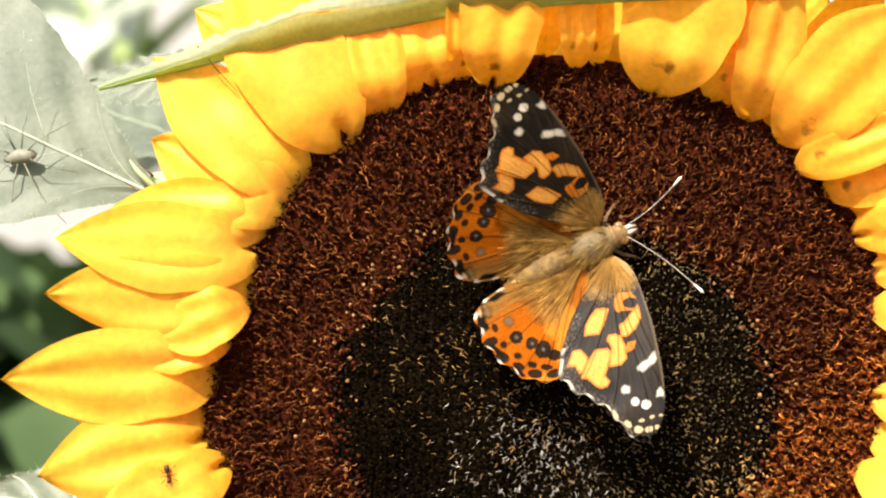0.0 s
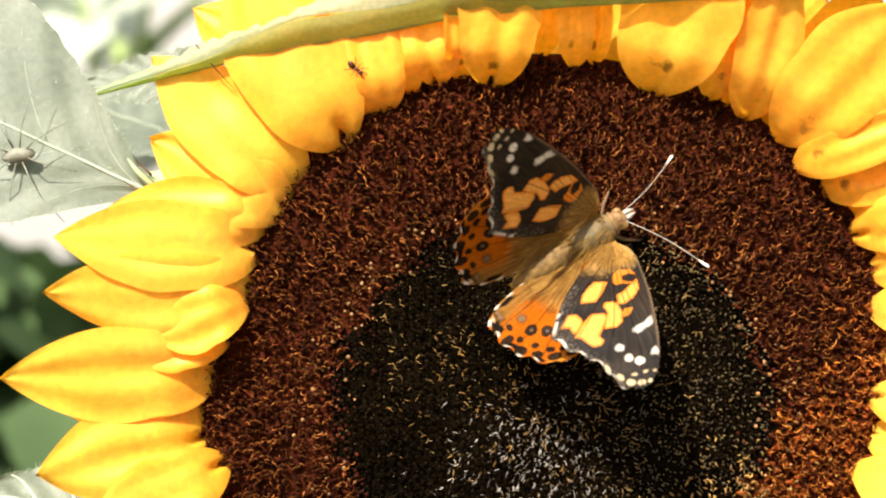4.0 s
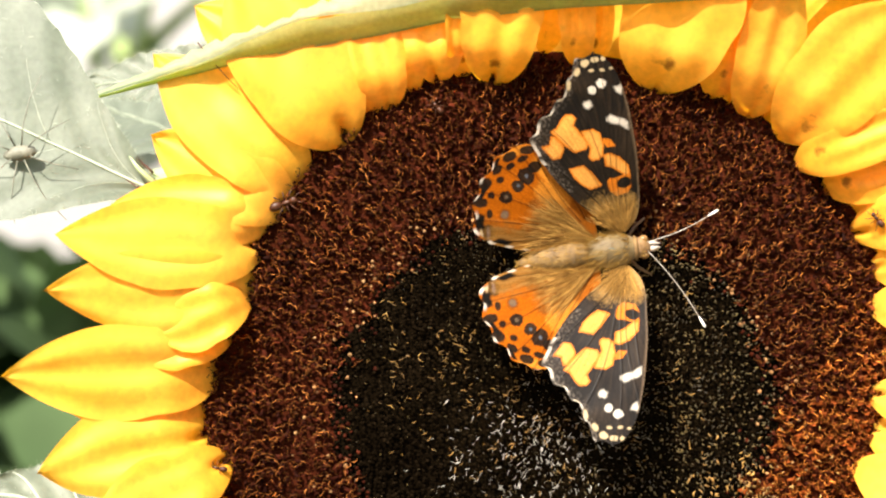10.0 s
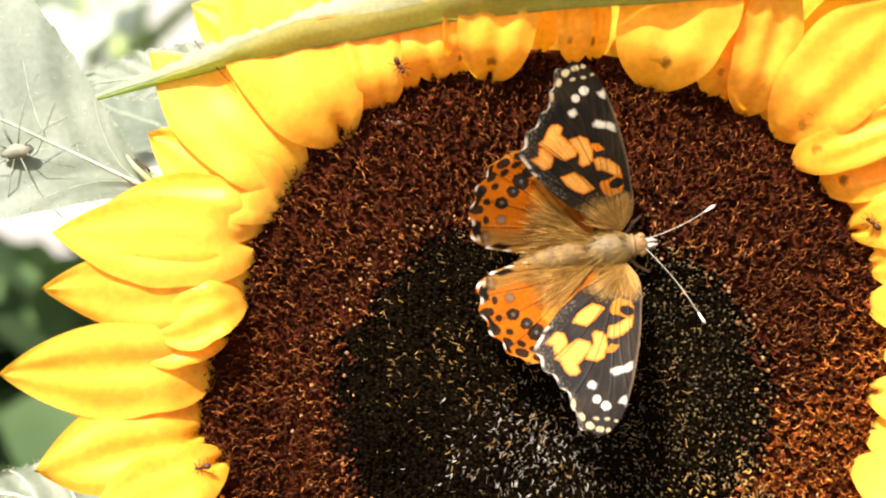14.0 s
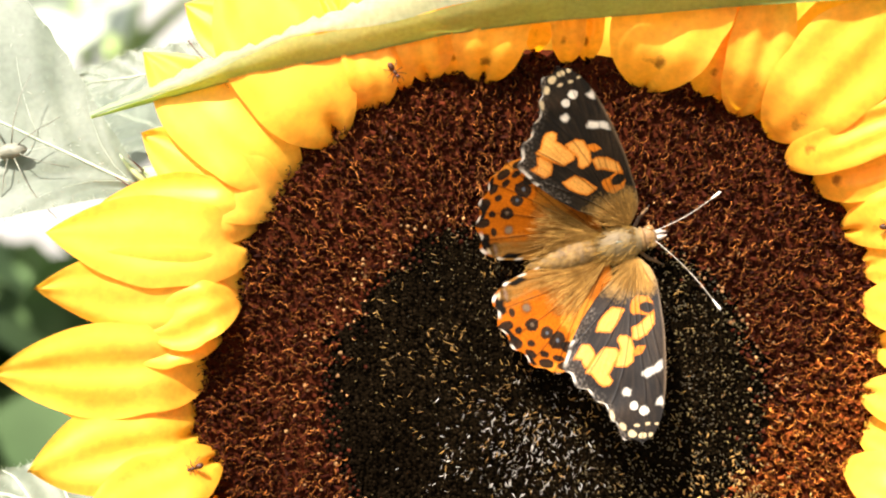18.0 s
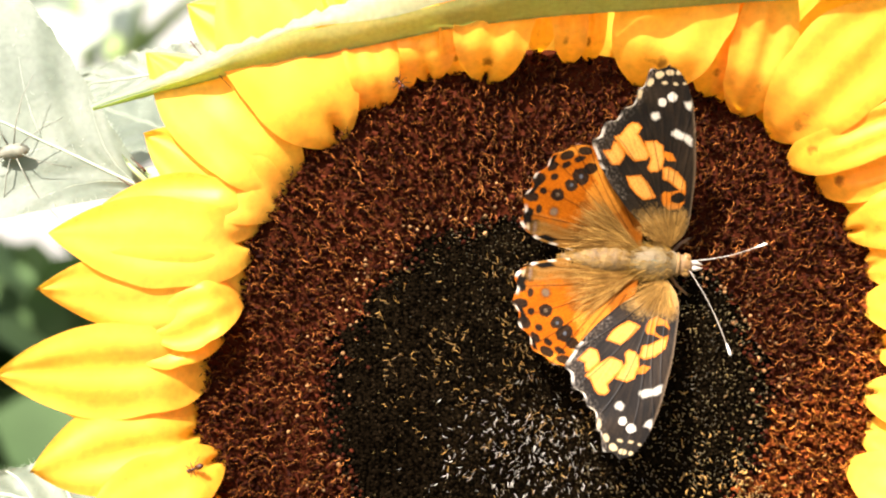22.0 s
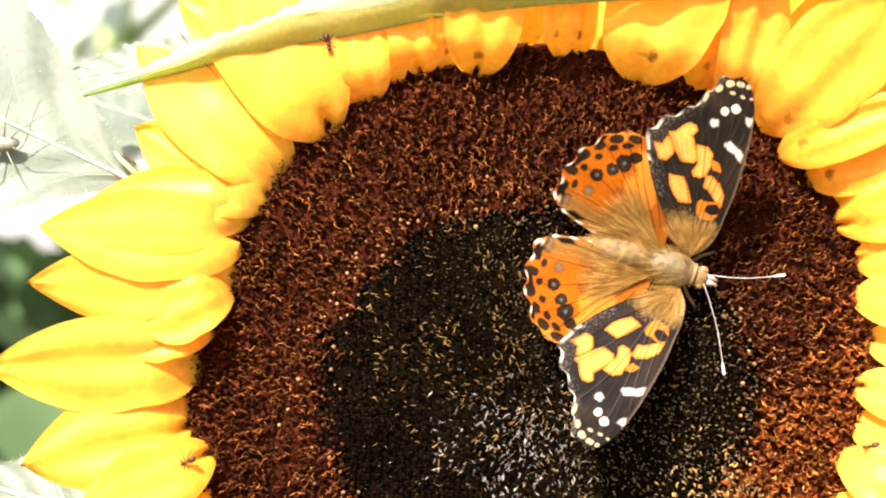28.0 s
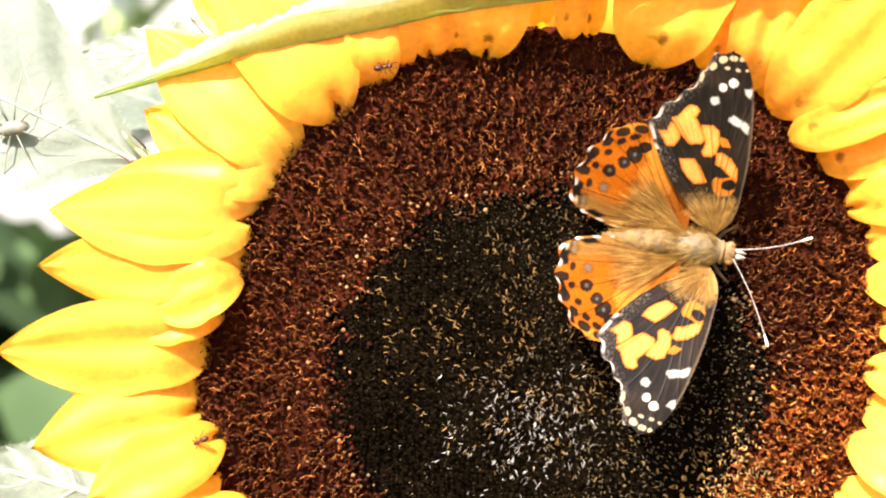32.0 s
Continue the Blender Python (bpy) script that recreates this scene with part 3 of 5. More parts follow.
awn_and_edge([(-53.3, 11.7, 9), (-50.8, 10.1, 8.5), (-47.8, 9.0, 8)], [0.00008, 0.00016, 0.0003], ANT)
# no bract tip: a rod added to draw the petal's dark edge line
awn_and_edge([(-40.0, 33.3, 0.4), (-36.8, 29.4, 0.5), (-33.4, 25.7, 0.6)], [0.00012, 0.0001, 0.00005], ANT)


def floret_shape():
    """An open disc floret: a flared tube with two curled stigma arms."""
    verts, faces, slots = [], [], []
    for r, z in ((0.42, -0.6), (0.5, 0.5), (0.74, 1.0), (0.86, 1.10)):
        for k in range(6):
            a = math.pi * k / 3
            rr = r * (1.15 if k % 2 and z > 0.6 else 0.92)
            verts.append((rr * math.cos(a), rr * math.sin(a), z))
    for i in range(3):
        for k in range(6):
            a, b = i * 6 + k, i * 6 + (k + 1) % 6
            faces.append((a, b, b + 6, a + 6))
            slots.append(0)
    for sgn, ex in ((1, 1.0), (-1, 1.25)):
        v, f = tube([(0.1 * sgn, 0, 0.3), (0.2 * sgn, 0.05, 1.15), (0.5 * sgn * ex, 0.10 * ex, 1.62), (0.95 * sgn * ex, 0.22, 1.55), (1.2 * sgn * ex, 0.42 * ex, 1.25), (1.15 * sgn * ex, 0.6, 1.0)],
                    [0.06, 0.08, 0.105, 0.10, 0.08, 0.03], 4, False)
        k = len(verts)
        verts += [tuple(q) for q in v]
        faces += [tuple(i + k for i in q) for q in f]
        slots += [1] * len(f)
    return [Vector(v) * 0.66 for v in verts], faces, slots


def bud_shape():
    verts, faces = [], []
    for r, z in ((0.70, -0.4), (0.62, 0.05), (0.30, 0.45)):
        for k in range(6):
            a = math.pi * k / 3
            verts.append(Vector((r * math.cos(a), r * math.sin(a), z)))
    verts.append(Vector((0.08, 0, 0.75)))
    for i in range(2):
        for k in range(6):
            a, b = i * 6 + k, i * 6 + (k + 1) % 6
            faces.append((a, b, b + 6, a + 6))
    faces += [(12 + k, 12 + (k + 1) % 6, 18) for k in range(6)]
    return verts, faces


def crumb_shape():
    v, f = tube([(-0.95, 0, 0.05), (-0.35, 0.14, 0.36), (0.25, -0.02, 0.40), (0.7, 0.10, 0.28), (1.0, -0.15, 0.0)], [0.03, 0.11, 0.09, 0.10, 0.02], 5)
    return v, f


def flake_shape():
    return tube([(-0.55, 0, 0.05), (-0.1, 0.12, 0.38), (0.3, 0.05, 0.36), (0.6, -0.1, 0.0)], [0.05, 0.19, 0.17, 0.03], 5)


def florets():
    rng = np.random.default_rng(5)
    count = 8200
    i = np.arange(count) + 0.5
    r, a = (i / count) ** 0.6, i * math.radians(137.50776)
    u, v = RX * 0.985 * r * np.cos(a), RV * 0.985 * r * np.sin(a)
    u, v = u + rng.normal(0, 0.2, count), v + rng.normal(0, 0.2, count)
    w = np.array([swell(x, y) for x, y in zip(u, v)])
    zone = np.array([core(x, y) for x, y in zip(u, v)])
    place = np.stack([u, v, w], 1)
    zone = zone + rng.normal(0, 0.035, count)
    open_ = zone > 1.03
    ring = (zone > 0.97) & ~open_
    fv, ff, fs = floret_shape()
    bv, bf = bud_shape()
    cv, cf = crumb_shape()
    kv, kf = flake_shape()

    def spread(mask, size, tilt, jitter):
        n = int(mask.sum())
        turn = np.arctan2(v[mask], u[mask]) + rng.normal(0, 0.55, n)
        return place[mask] * 1.0, turn, rng.normal(0, tilt, (n, 2)), rng.uniform(size * (1 - jitter), size * (1 + jitter), n)

    # florets of a patch beside the dark middle stand as single pieces, the rest of the disc is joined
    near = (np.hypot(u - 34, v - 6) < 11.5) & open_
    rest = open_ & ~near
    def metres(b):
        return [tuple(c * MM for c in q) for q in b]
    # rust by age; painted brightness also dims the left, lightens the low right
    old_and_dim = zone + rng.normal(0, 0.14, count) + 0.10 * (u < -10) - 0.5 * np.clip((0.45 * u - 0.9 * v - 16) / 26, 0, 1) > 1.42
    # low right florets, whose colours carry the painted light
    lit_low = 0.62 * u - 0.78 * v + rng.normal(0, 9, count) > 29
    for mask, tube_, tint, size, words in ((rest & old_and_dim & ~lit_low, TUBE, STIGMA_RUST, 0.90, "dark rusty open disc florets"),
                                           (rest & ~old_and_dim & ~lit_low, TUBE, STIGMA, 0.93, "golden brown open disc florets"),
                                           (rest & lit_low, TUBE_LIT, STIGMA_LIT_GOLD, 1.0, "orange-gold open disc florets, painted lighter as the lit low right")):
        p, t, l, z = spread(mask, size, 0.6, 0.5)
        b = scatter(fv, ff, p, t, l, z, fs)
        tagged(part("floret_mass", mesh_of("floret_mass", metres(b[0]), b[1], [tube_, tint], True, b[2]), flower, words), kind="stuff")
    one = mesh_of("floret", metres(fv), ff, [TUBE, STIGMA], True, fs)
    p, t, l, z = spread(near, 0.92, 0.5, 0.45)
    for k in range(min(300, len(p))):
        m = Matrix.Translation(Vector(p[k]) * MM) @ Euler((l[k][1], l[k][0], t[k])).to_matrix().to_4x4()
        part("floret", one, flower, "", m @ Matrix.Scale(z[k], 4))
    n = 7200
    k = np.arange(n) + 0.5
    rr, aa = np.sqrt(k / n) * 1.06, k * math.radians(137.50776)
    q = np.stack([2.0 + 35.0 * rr * np.cos(aa), -5.7 + 29.9 * rr * np.sin(aa)], 1) + rng.normal(0, 0.17, (n, 2))
    q = q[np.array([core(x, y) for x, y in q]) < 1.03]
    n = len(q)
    p = np.stack([q[:, 0], q[:, 1], [swell(x, y) - 0.1 for x, y in q]], 1)
    b = scatter(bv, bf, p, rng.uniform(0, 6.283, n), rng.normal(0, 0.6, (n, 2)), rng.uniform(0.28, 0.60, n))
    tagged(part("bud_mass", mesh_of("bud_mass", metres(b[0]), b[1], BUD, True), flower, "dark olive unopened buds"), kind="stuff")
    p, t, l, z = spread(ring, 0.52, 0.2, 0.3)
    b = scatter(bv, bf, p, t, l, z)
    tagged(part("bud_ring", mesh_of("bud_ring", metres(b[0]), b[1], TUBE, True), flower), kind="stuff")
    # pollen: dots on the opening ring, crumbs over the middle and a heap low on the disc
    pick = (zone > 0.97) & (zone < 1.18) & (rng.random(count) < 0.24)
    p, t, l, z = spread(pick, 0.40, 0.5, 0.4)
    p[:, 2] += 0.45
    b = scatter(bv, bf, p, t, l, z)
    tagged(part("bud_tip", mesh_of("bud_tip", metres(b[0]), b[1], TAN), flower, "tan tips of opening buds"), kind="stuff")
    def radial(q, wander):
        return np.arctan2(q[:, 1] + 5.7, q[:, 0] - 2.0) + rng.normal(0, wander, len(q))
    n = 1000
    q = rng.normal(0, 1, (n, 2)) * [14, 12] + [0, 1]
    clump = np.array([noise.noise((x * 0.16, y * 0.16, 21)) for x, y in q])
    q = q[(clump > -0.08) & (np.array([core(x, y) for x, y in q]) < 1.0)]
    n = len(q)
    pc = np.stack([q[:, 0], q[:, 1], [swell(x, y) + 0.35 for x, y in q]], 1)
    c = scatter(cv, cf, pc, radial(q, 0.7), rng.normal(0, 0.4, (n, 2)), rng.uniform(0.22, 0.62, n))
    n = 6500
    q = rng.uniform(-1, 1, (n, 2)) * [37, 32] + [2.0, -5.7]
    q = q[(np.hypot((q[:, 0] - 2.0) / 36, (q[:, 1] + 5.7) / 31) < 1) & (rng.random(n) < np.clip(0.30 + (q[:, 0] + 0.5 * q[:, 1] + 14) / 30, 0.08, 1))]
    n = len(q)
    ps = np.stack([q[:, 0], q[:, 1], [swell(x, y) + 0.35 for x, y in q]], 1)
    s = scatter(kv, kf, ps, radial(q, 0.9), rng.normal(0, 0.5, (n, 2)), rng.uniform(0.16, 0.46, n) * np.where(q[:, 0] > 8, 1.25, 0.85))
    tagged(part("scale", mesh_of("scale", metres(s[0]), s[1], SCALE), flower, "fine olive bud scales"), kind="stuff")
    n = 300
    q = rng.normal(0, 1, (n, 2)) * [6.5, 4.5] + [35.2, -22.5]
    ph = np.stack([q[:, 0], q[:, 1], [swell(x, y) + 0.6 + 0.5 * abs(noise.noise((x, y, 0))) for x, y in q]], 1)
    d = scatter(kv, kf, ph, rng.uniform(0, 6.283, n), rng.normal(0, 0.6, (n, 2)), rng.uniform(0.45, 0.95, n))
    # flakes added low on the middle as a painted cluster of glints
    n = 380
    q = rng.normal(0, 1, (n, 2)) * [7.0, 5.5] + [0, -14.0]
    pw = np.stack([q[:, 0], q[:, 1], [swell(x, y) + 0.38 for x, y in q]], 1)
    e = scatter(cv, cf, pw, radial(q, 0.8), rng.normal(0, 0.4, (n, 2)), rng.uniform(0.14, 0.52, n))
    tagged(part("chaff", mesh_of("chaff", metres(e[0]), e[1], GLINT), flower, "pale grey flakes painted as glints on the buds"), kind="stuff")
    tagged(part("pollen", mesh_of("pollen", *joined((metres(c[0]), c[1]), (metres(d[0]), d[1])), GOLD), flower, "golden pollen crumbs"), kind="stuff")


# ---- the butterfly ----
HINGE_F, HINGE_H = (1.0, 2.6), (-3.5, 2.0)
FORE_LEAD = [(0.17, -0.04), (2.1, 2.2), (2.95, 5.0), (3.2, 8.5), (3.4, 12.1), (3.35, 15.1), (3.2, 18.1), (2.95, 21.1), (2.45, 24.2), (1.85, 26.5), (0.9, 28.5), (-0.3, 29.85), (-1.3, 30.25)]
FORE_TRAIL = [(0.17, -0.04), (-2.0, 1.4), (-4.04, 3.4), (-6.89, 6.75), (-9.54, 10.46), (-11.31, 13.72), (-12.38, 16.15), (-12.8, 17.9), (-12.3, 19.1), (-11.6, 20.2), (-10.6, 21.2),
    (-9.45, 22.2), (-8.2, 23.1), (-7.3, 24.2), (-6.4, 25.4), (-5.7, 26.9), (-5.0, 28.4), (-4.1, 29.5), (-2.9, 30.1), (-1.3, 30.25)]
HIND_LEAD = [(0.17, 0.05), (-0.18, 4.66), (-2.6, 10.5), (-5.0, 14.8), (-7.3, 16.9), (-9.6, 17.4)]
HIND_TRAIL = [(0.17, 0.05), (-1.01, -1.2), (-7.84, -0.9), (-11.6, -0.15), (-14.6, 0.75), (-17.2, 1.8), (-18.7, 2.9), (-19.2, 4.4), (-19.1, 6.2), (-18.8, 8.3), (-18.2, 10.3), (-17.2, 12.0),
    (-15.9, 13.7), (-14.3, 15.5), (-12.6, 16.8), (-9.6, 17.4)]
# marks of the wings: colour, place, half widths, turn
FORE_MARKS = [
    ("white", -2.3, 24.63, 0.80, 0.82, 0), ("white", -0.8, 25.45, 0.88, 0.88, 0),
    ("cream", -2.9, 28.95, 0.80, 0.62, 15), ("cream", -1.33, 29.3, 0.72, 0.55, 0), ("cream", 0.0, 29.25, 0.42, 0.42, 0),
    ("cream", -4.3, 27.85, 0.62, 0.75, -25), ("cream", -2.1, 27.7, 0.50, 0.27, 0), ("cream", -0.37, 27.5, 0.52, 0.27, -15), ("cream", 1.02, 27.55, 0.36, 0.24, 0),
    ("cream", -5.75, 25.8, 0.36, 0.72, -25), ("cream", -7.4, 23.85, 0.62, 0.40, 40), ("cream", -9.6, 21.9, 0.62, 0.34, 40), ("cream", -11.9, 19.3, 0.42, 0.42, 0),
    ("black", 0.9, 8.75, 1.18, 0.98, 10), ("black", -0.85, 10.6, 1.05, 0.75, -35),
]
# fields of the forewing, as outlines
FORE_CELLS = [
    ("yellow", [(-11.3, 16.8), (-10.0, 16.95), (-9.6, 18.3), (-9.1, 18.2), (-7.85, 16.3), (-7.9, 15.8), (-8.7, 14.5), (-9.8, 14.4)]),
    ("yellow", [(-9.6, 19.1), (-8.6, 19.4), (-7.8, 20.6), (-7.0, 21.3), (-5.9, 21.2), (-5.4, 20.5), (-5.9, 19.5), (-4.05, 16.3), (-4.4, 15.3), (-6.4, 15.1), (-7.6, 16.4)]),
    ("yellow", [(-4.8, 18.3), (-3.05, 18.4), (-2.0, 17.65), (-1.65, 15.5), (-1.95, 13.9), (-2.75, 13.3), (-3.75, 13.3), (-4.2, 14.0), (-3.75, 15.4), (-4.4, 16.9)]),
    ("orange", [(-1.55, 16.6), (-0.5, 16.3), (0.1, 15.15), (-1.1, 15.2), (-1.6, 15.9)]),
    ("yellow", [(-1.85, 13.9), (-1.0, 14.1), (0.6, 13.2), (1.9, 11.5), (1.95, 10.0), (1.2, 9.9), (0.2, 10.8), (-0.3, 11.4), (-1.65, 12.0)]),
]
FORE_FIELDS = FORE_CELLS + [
    ("orange", [(-1.75, 9.4), (-1.2, 9.9), (-0.4, 9.8), (0.9, 10.0), (1.95, 9.9), (1.9, 7.9), (1.2, 6.95), (-0.5, 6.7), (-1.65, 7.9)]),
    ("yellow", [(-7.4, 12.45), (-5.2, 12.7), (-4.0, 11.3), (-2.7, 8.95), (-4.4, 8.45), (-5.7, 9.4), (-6.9, 11.0)]),
    ("white", [(-0.84, 20.0), (0.0, 20.5), (1.1, 19.9), (2.2, 19.4), (2.85, 18.7), (2.75, 17.3), (2.2, 17.4), (1.2, 18.3), (0.0, 18.7), (-0.84, 19.3)]),
    ("white", [(-4.2, 22.7), (-3.8, 23.25), (-3.4, 23.1), (-3.0, 23.35), (-2.5, 22.9), (-2.45, 22.0), (-3.3, 21.5), (-4.05, 21.95)]),
    ("white", [(0.7, 24.9), (1.5, 24.75), (2.3, 25.0), (2.5, 24.2), (2.2, 22.9), (1.35, 23.6)]),
]
# pale costal field of the hindwing
HIND_FIELDS = [("pale", [(-8.3, 8.0), (-7.3, 9.3), (-5.2, 9.4), (-4.6, 7.6), (-5.6, 6.4), (-7.4, 6.6)])]
HIND_EYES = [
    ("bright", -6.2, 8.6, 3.2, 2.2, -40),
    ("bright", -6.5, 12.2, 3.6, 1.3, -55), ("bright", -11.2, 16.4, 2.4, 0.7, 15),
    ("dark", -9.35, 7.6, 0.95, 0.65, 20),
    ("black", -10.1, 12.2, 1.25, 1.35, 20), ("black", -11.58, 10.8, 1.02, 0.95, 0), ("black", -13.68, 9.14, 1.08, 0.98, 0),
    ("dark", -14.18, 6.2, 0.95, 0.95, 0), ("grey", -14.18, 6.2, 0.62, 0.62, 0), ("blue", -10.05, 12.2, 0.26, 0.34, 0), ("blue", -11.55, 10.8, 0.26, 0.26, 0), ("grey", -13.68, 9.14, 0.34, 0.34, 0),
]
HIND_MARKS = HIND_EYES + [
    ("black", -8.6, 13.5, 1.0, 0.9, 30),
    ("black", -16.6, 6.7, 0.50, 0.80, 0), ("black", -15.92, 9.7, 0.52, 0.56, 0), ("black", -14.25, 12.05, 0.62, 0.52, 30), ("black", -12.4, 14.1, 0.72, 0.50, 30), ("black", -10.3, 15.1, 0.95, 0.45, 20),
    ("black", -18.3, 5.85, 0.85, 0.95, 0), ("black", -17.65, 8.65, 1.05, 0.75, 0), ("black", -16.65, 11.55, 1.15, 0.72, 35), ("black", -14.5, 13.75, 0.95, 0.60, 40),
    ("black", -12.3, 15.6, 1.15, 0.72, 25), ("black", -9.5, 16.4, 1.05, 0.70, 0),
    ("black", -17.2, 3.35, 0.95, 1.45, -15), ("blue", -17.25, 3.4, 0.26, 1.1, -15), ("cream", -18.2, 3.6, 0.20, 0.8, -10),
]
INK = {"white": (0.66, 0.60, 0.50), "cream": (0.50, 0.39, 0.22), "orange": (0.58, 0.165, 0.009), "yellow": (0.70, 0.335, 0.068), "pale": (0.70, 0.36, 0.07), "rust": (0.42, 0.10, 0.008),
       "black": (0.007, 0.0055, 0.004), "dark": (0.10, 0.035, 0.006), "bright": (0.50, 0.18, 0.018), "blue": (0.08, 0.085, 0.10), "grey": (0.12, 0.08, 0.05)}


def smooth_line(pts, n):
    """n even steps along a soft curve through the points."""
    p = np.array(pts, float)
    fine = []
    for i in range(len(p) - 1):
        a, b, c, d = p[max(i - 1, 0)], p[i], p[i + 1], p[min(i + 2, len(p) - 1)]
        for k in range(12):
            t = k / 12
            fine.append(0.5 * (2 * b + (c - a) * t + (2 * a - 5 * b + 4 * c - d) * t ** 2 + (3 * b - a - 3 * c + d) * t ** 3))
    fine.append(p[-1])
    fine = np.array(fine)
    s = np.r_[0, np.cumsum(np.hypot(*np.diff(fine, axis=0).T))]
    g = np.linspace(0, s[-1], n)
    return np.stack([np.interp(g, s, fine[:, 0]), np.interp(g, s, fine[:, 1])], 1)


def value_noise(x, y, f, seed):
    return np.array([noise.noise((a * f, b * f, seed)) for a, b in zip(x.ravel(), y.ravel())]).reshape(x.shape)


def inside(px, py, outline):
    """Signed distance to an outline, positive inside."""
    best = np.full(px.shape, 1e9)
    odd = np.zeros(px.shape, bool)
    n = len(outline)
    for i in range(n):
        (x0, y0), (x1, y1) = outline[i], outline[(i + 1) % n]
        dx, dy = x1 - x0, y1 - y0
        t = np.clip(((px - x0) * dx + (py - y0) * dy) / (dx * dx + dy * dy), 0, 1)
        best = np.minimum(best, np.hypot(px - x0 - t * dx, py - y0 - t * dy))
        if y0 != y1:
            odd ^= ((y0 > py) != (y1 > py)) & (px < dx * (py - y0) / dy + x0)
    return np.where(odd, best, -best)


def wing(name, lead, trail, marks, fore, mirror, parent, label):
    """A scaled wing: flat blade with a slight camber, scalloped rim, raised veins; its pattern is laid on point by point."""
    nu, nv = (260, 170) if fore else (200, 170)
    L, T = smooth_line(lead, nu), smooth_line(trail, nu)
    k = np.linspace(0, 1, nv)[None, :, None]
    g = L[:, None, :] * (1 - k) + T[:, None, :] * k
    x, y = g[..., 0], g[..., 1]
    dist = np.hypot(x, y)
    reach = dist.max()
    n1, n2, n3 = value_noise(x, y, 0.9, 1), value_noise(x, y, 2.6, 2), value_noise(x, y, 0.25, 4)
    n4 = value_noise(x, y, 6.0, 6)
    base = np.array((0.0075, 0.0055, 0.0042)) if fore else np.array((0.31, 0.075, 0.002))
    col = np.ones(x.shape + (3,)) * base
    if not fore:
        col *= (1 + 0.2 * n3)[..., None]
    def lay(mask, ink):
        col[:] = col * (1 - mask[..., None]) + np.array(ink) * mask[..., None]
    for kind, outline in FORE_FIELDS if fore else HIND_FIELDS:
        d = inside(x, y, outline) + 0.07 * n1 + 0.07 * n2 + 0.10 * n4 + 0.06
        if fore and kind != "white":
            lay(np.clip(d / 0.12 + 0.5, 0, 1), INK["orange"])
        lay(np.clip((d - 0.08) / 0.35, 0, 1) * 0.85, INK[kind])
    for kind, cx, cy, rx, ry, turn in marks:
        if fore and kind == "black":
            continue
        c, s = math.cos(math.radians(turn)), math.sin(math.radians(turn))
        if kind in ("black", "white", "cream"):
            rx, ry = (rx * 1.05, ry * 1.05) if kind == "black" else (rx * 0.85, ry * 0.85)
        dx, dy = x - cx, y - cy
        e = np.hypot((dx * c + dy * s) / rx, (-dx * s + dy * c) / ry) + 0.16 * n1 + 0.14 * n2 + 0.06 * n4
        soft = 0.10 if kind not in ("dark", "bright") else 0.4
        lay(np.clip((1 - e) / soft * min(rx, ry) + 0.5, 0, 1) * (0.97 if kind != "dark" else 0.6), INK[kind])
    for kind, cx, cy, rx, ry, turn in marks:
        if fore and kind == "black":
            c, s = math.cos(math.radians(turn)), math.sin(math.radians(turn))
            e = np.hypot(((x - cx) * c + (y - cy) * s) / rx, (-(x - cx) * s + (y - cy) * c) / ry) + 0.12 * n2
            lay(np.clip((1 - e) / 0.10 * min(rx, ry) * 0.5 + 0.5, 0, 1), INK["black"])
    fan = np.degrees(np.arctan2(y, x))
    if fore:
        fur = np.clip((8.6 + 1.0 * n1 + 1.2 * n2 - dist - 0.03 * (110 - fan)) / 3.5, 0, 1)
        lay(fur * 0.95, (0.36, 0.20, 0.052))
        streak = np.clip(np.sin(fan * 0.9 + 2 * n3) * 0.5 + 0.2, 0, 1) * fur
        lay(streak * 0.5, (0.38, 0.26, 0.11))
    else:
        inner = np.clip((13.0 + 1.5 * n2 - dist) / 6.0, 0, 1)
        band = np.clip((fan - 158 + 6 * n1) / 9, 0, 1)
        fur = np.clip(np.maximum(inner * np.clip((fan - 112) / 25, 0.25, 1), band * np.clip((19.5 - dist) / 3, 0, 1)), 0, 1)
        # brown root fur, painted darker as the body's shade beside the abdomen
        lay(fur * 0.92, (0.17, 0.078, 0.015))
        streak = np.clip(np.sin(fan * 1.3 + 3 * n3) * 0.6 + 0.1, 0, 1) * fur
        lay(streak * 0.5, (0.27, 0.15, 0.042))
    # rows of scales, brown dusting over the dark parts
    rows = value_noise(fan * 0.9, dist * 0.35, 1.0, 12)
    dark = np.clip(1 - col.max(-1) / 0.05, 0, 1)
    lay(dark * np.clip(0.25 + 0.6 * n3 + 0.5 * rows + 0.5 * n4, 0, 1) * 0.5, (0.066, 0.041, 0.022))
    col[:] = np.clip(col * (1 + 0.22 * rows + 0.12 * n4)[..., None], 0, 1)
    # veins from the root to the rim
    roots = range(78, 150, 9) if fore else range(108, 190, 10)
    raised = np.zeros_like(x)
    for q, deg in enumerate(roots):
        line = np.abs(np.radians(fan - deg - 5 * np.sin(dist * 0.12 + q))) * dist
        v = np.clip(1 - line / 0.14, 0, 1) * (dist > 4)
        raised += v
        lay(v * (0.75 if dist.max() > 0 else 0), (0.006, 0.0045, 0.0035))
    # rim: pale fringe broken by dark veins
    rim = np.clip((k[..., 0] * np.ones_like(x) - 0.958) / 0.014, 0, 1) * (np.linspace(0, 1, nu)[:, None] > (0.45 if fore else 0.30))
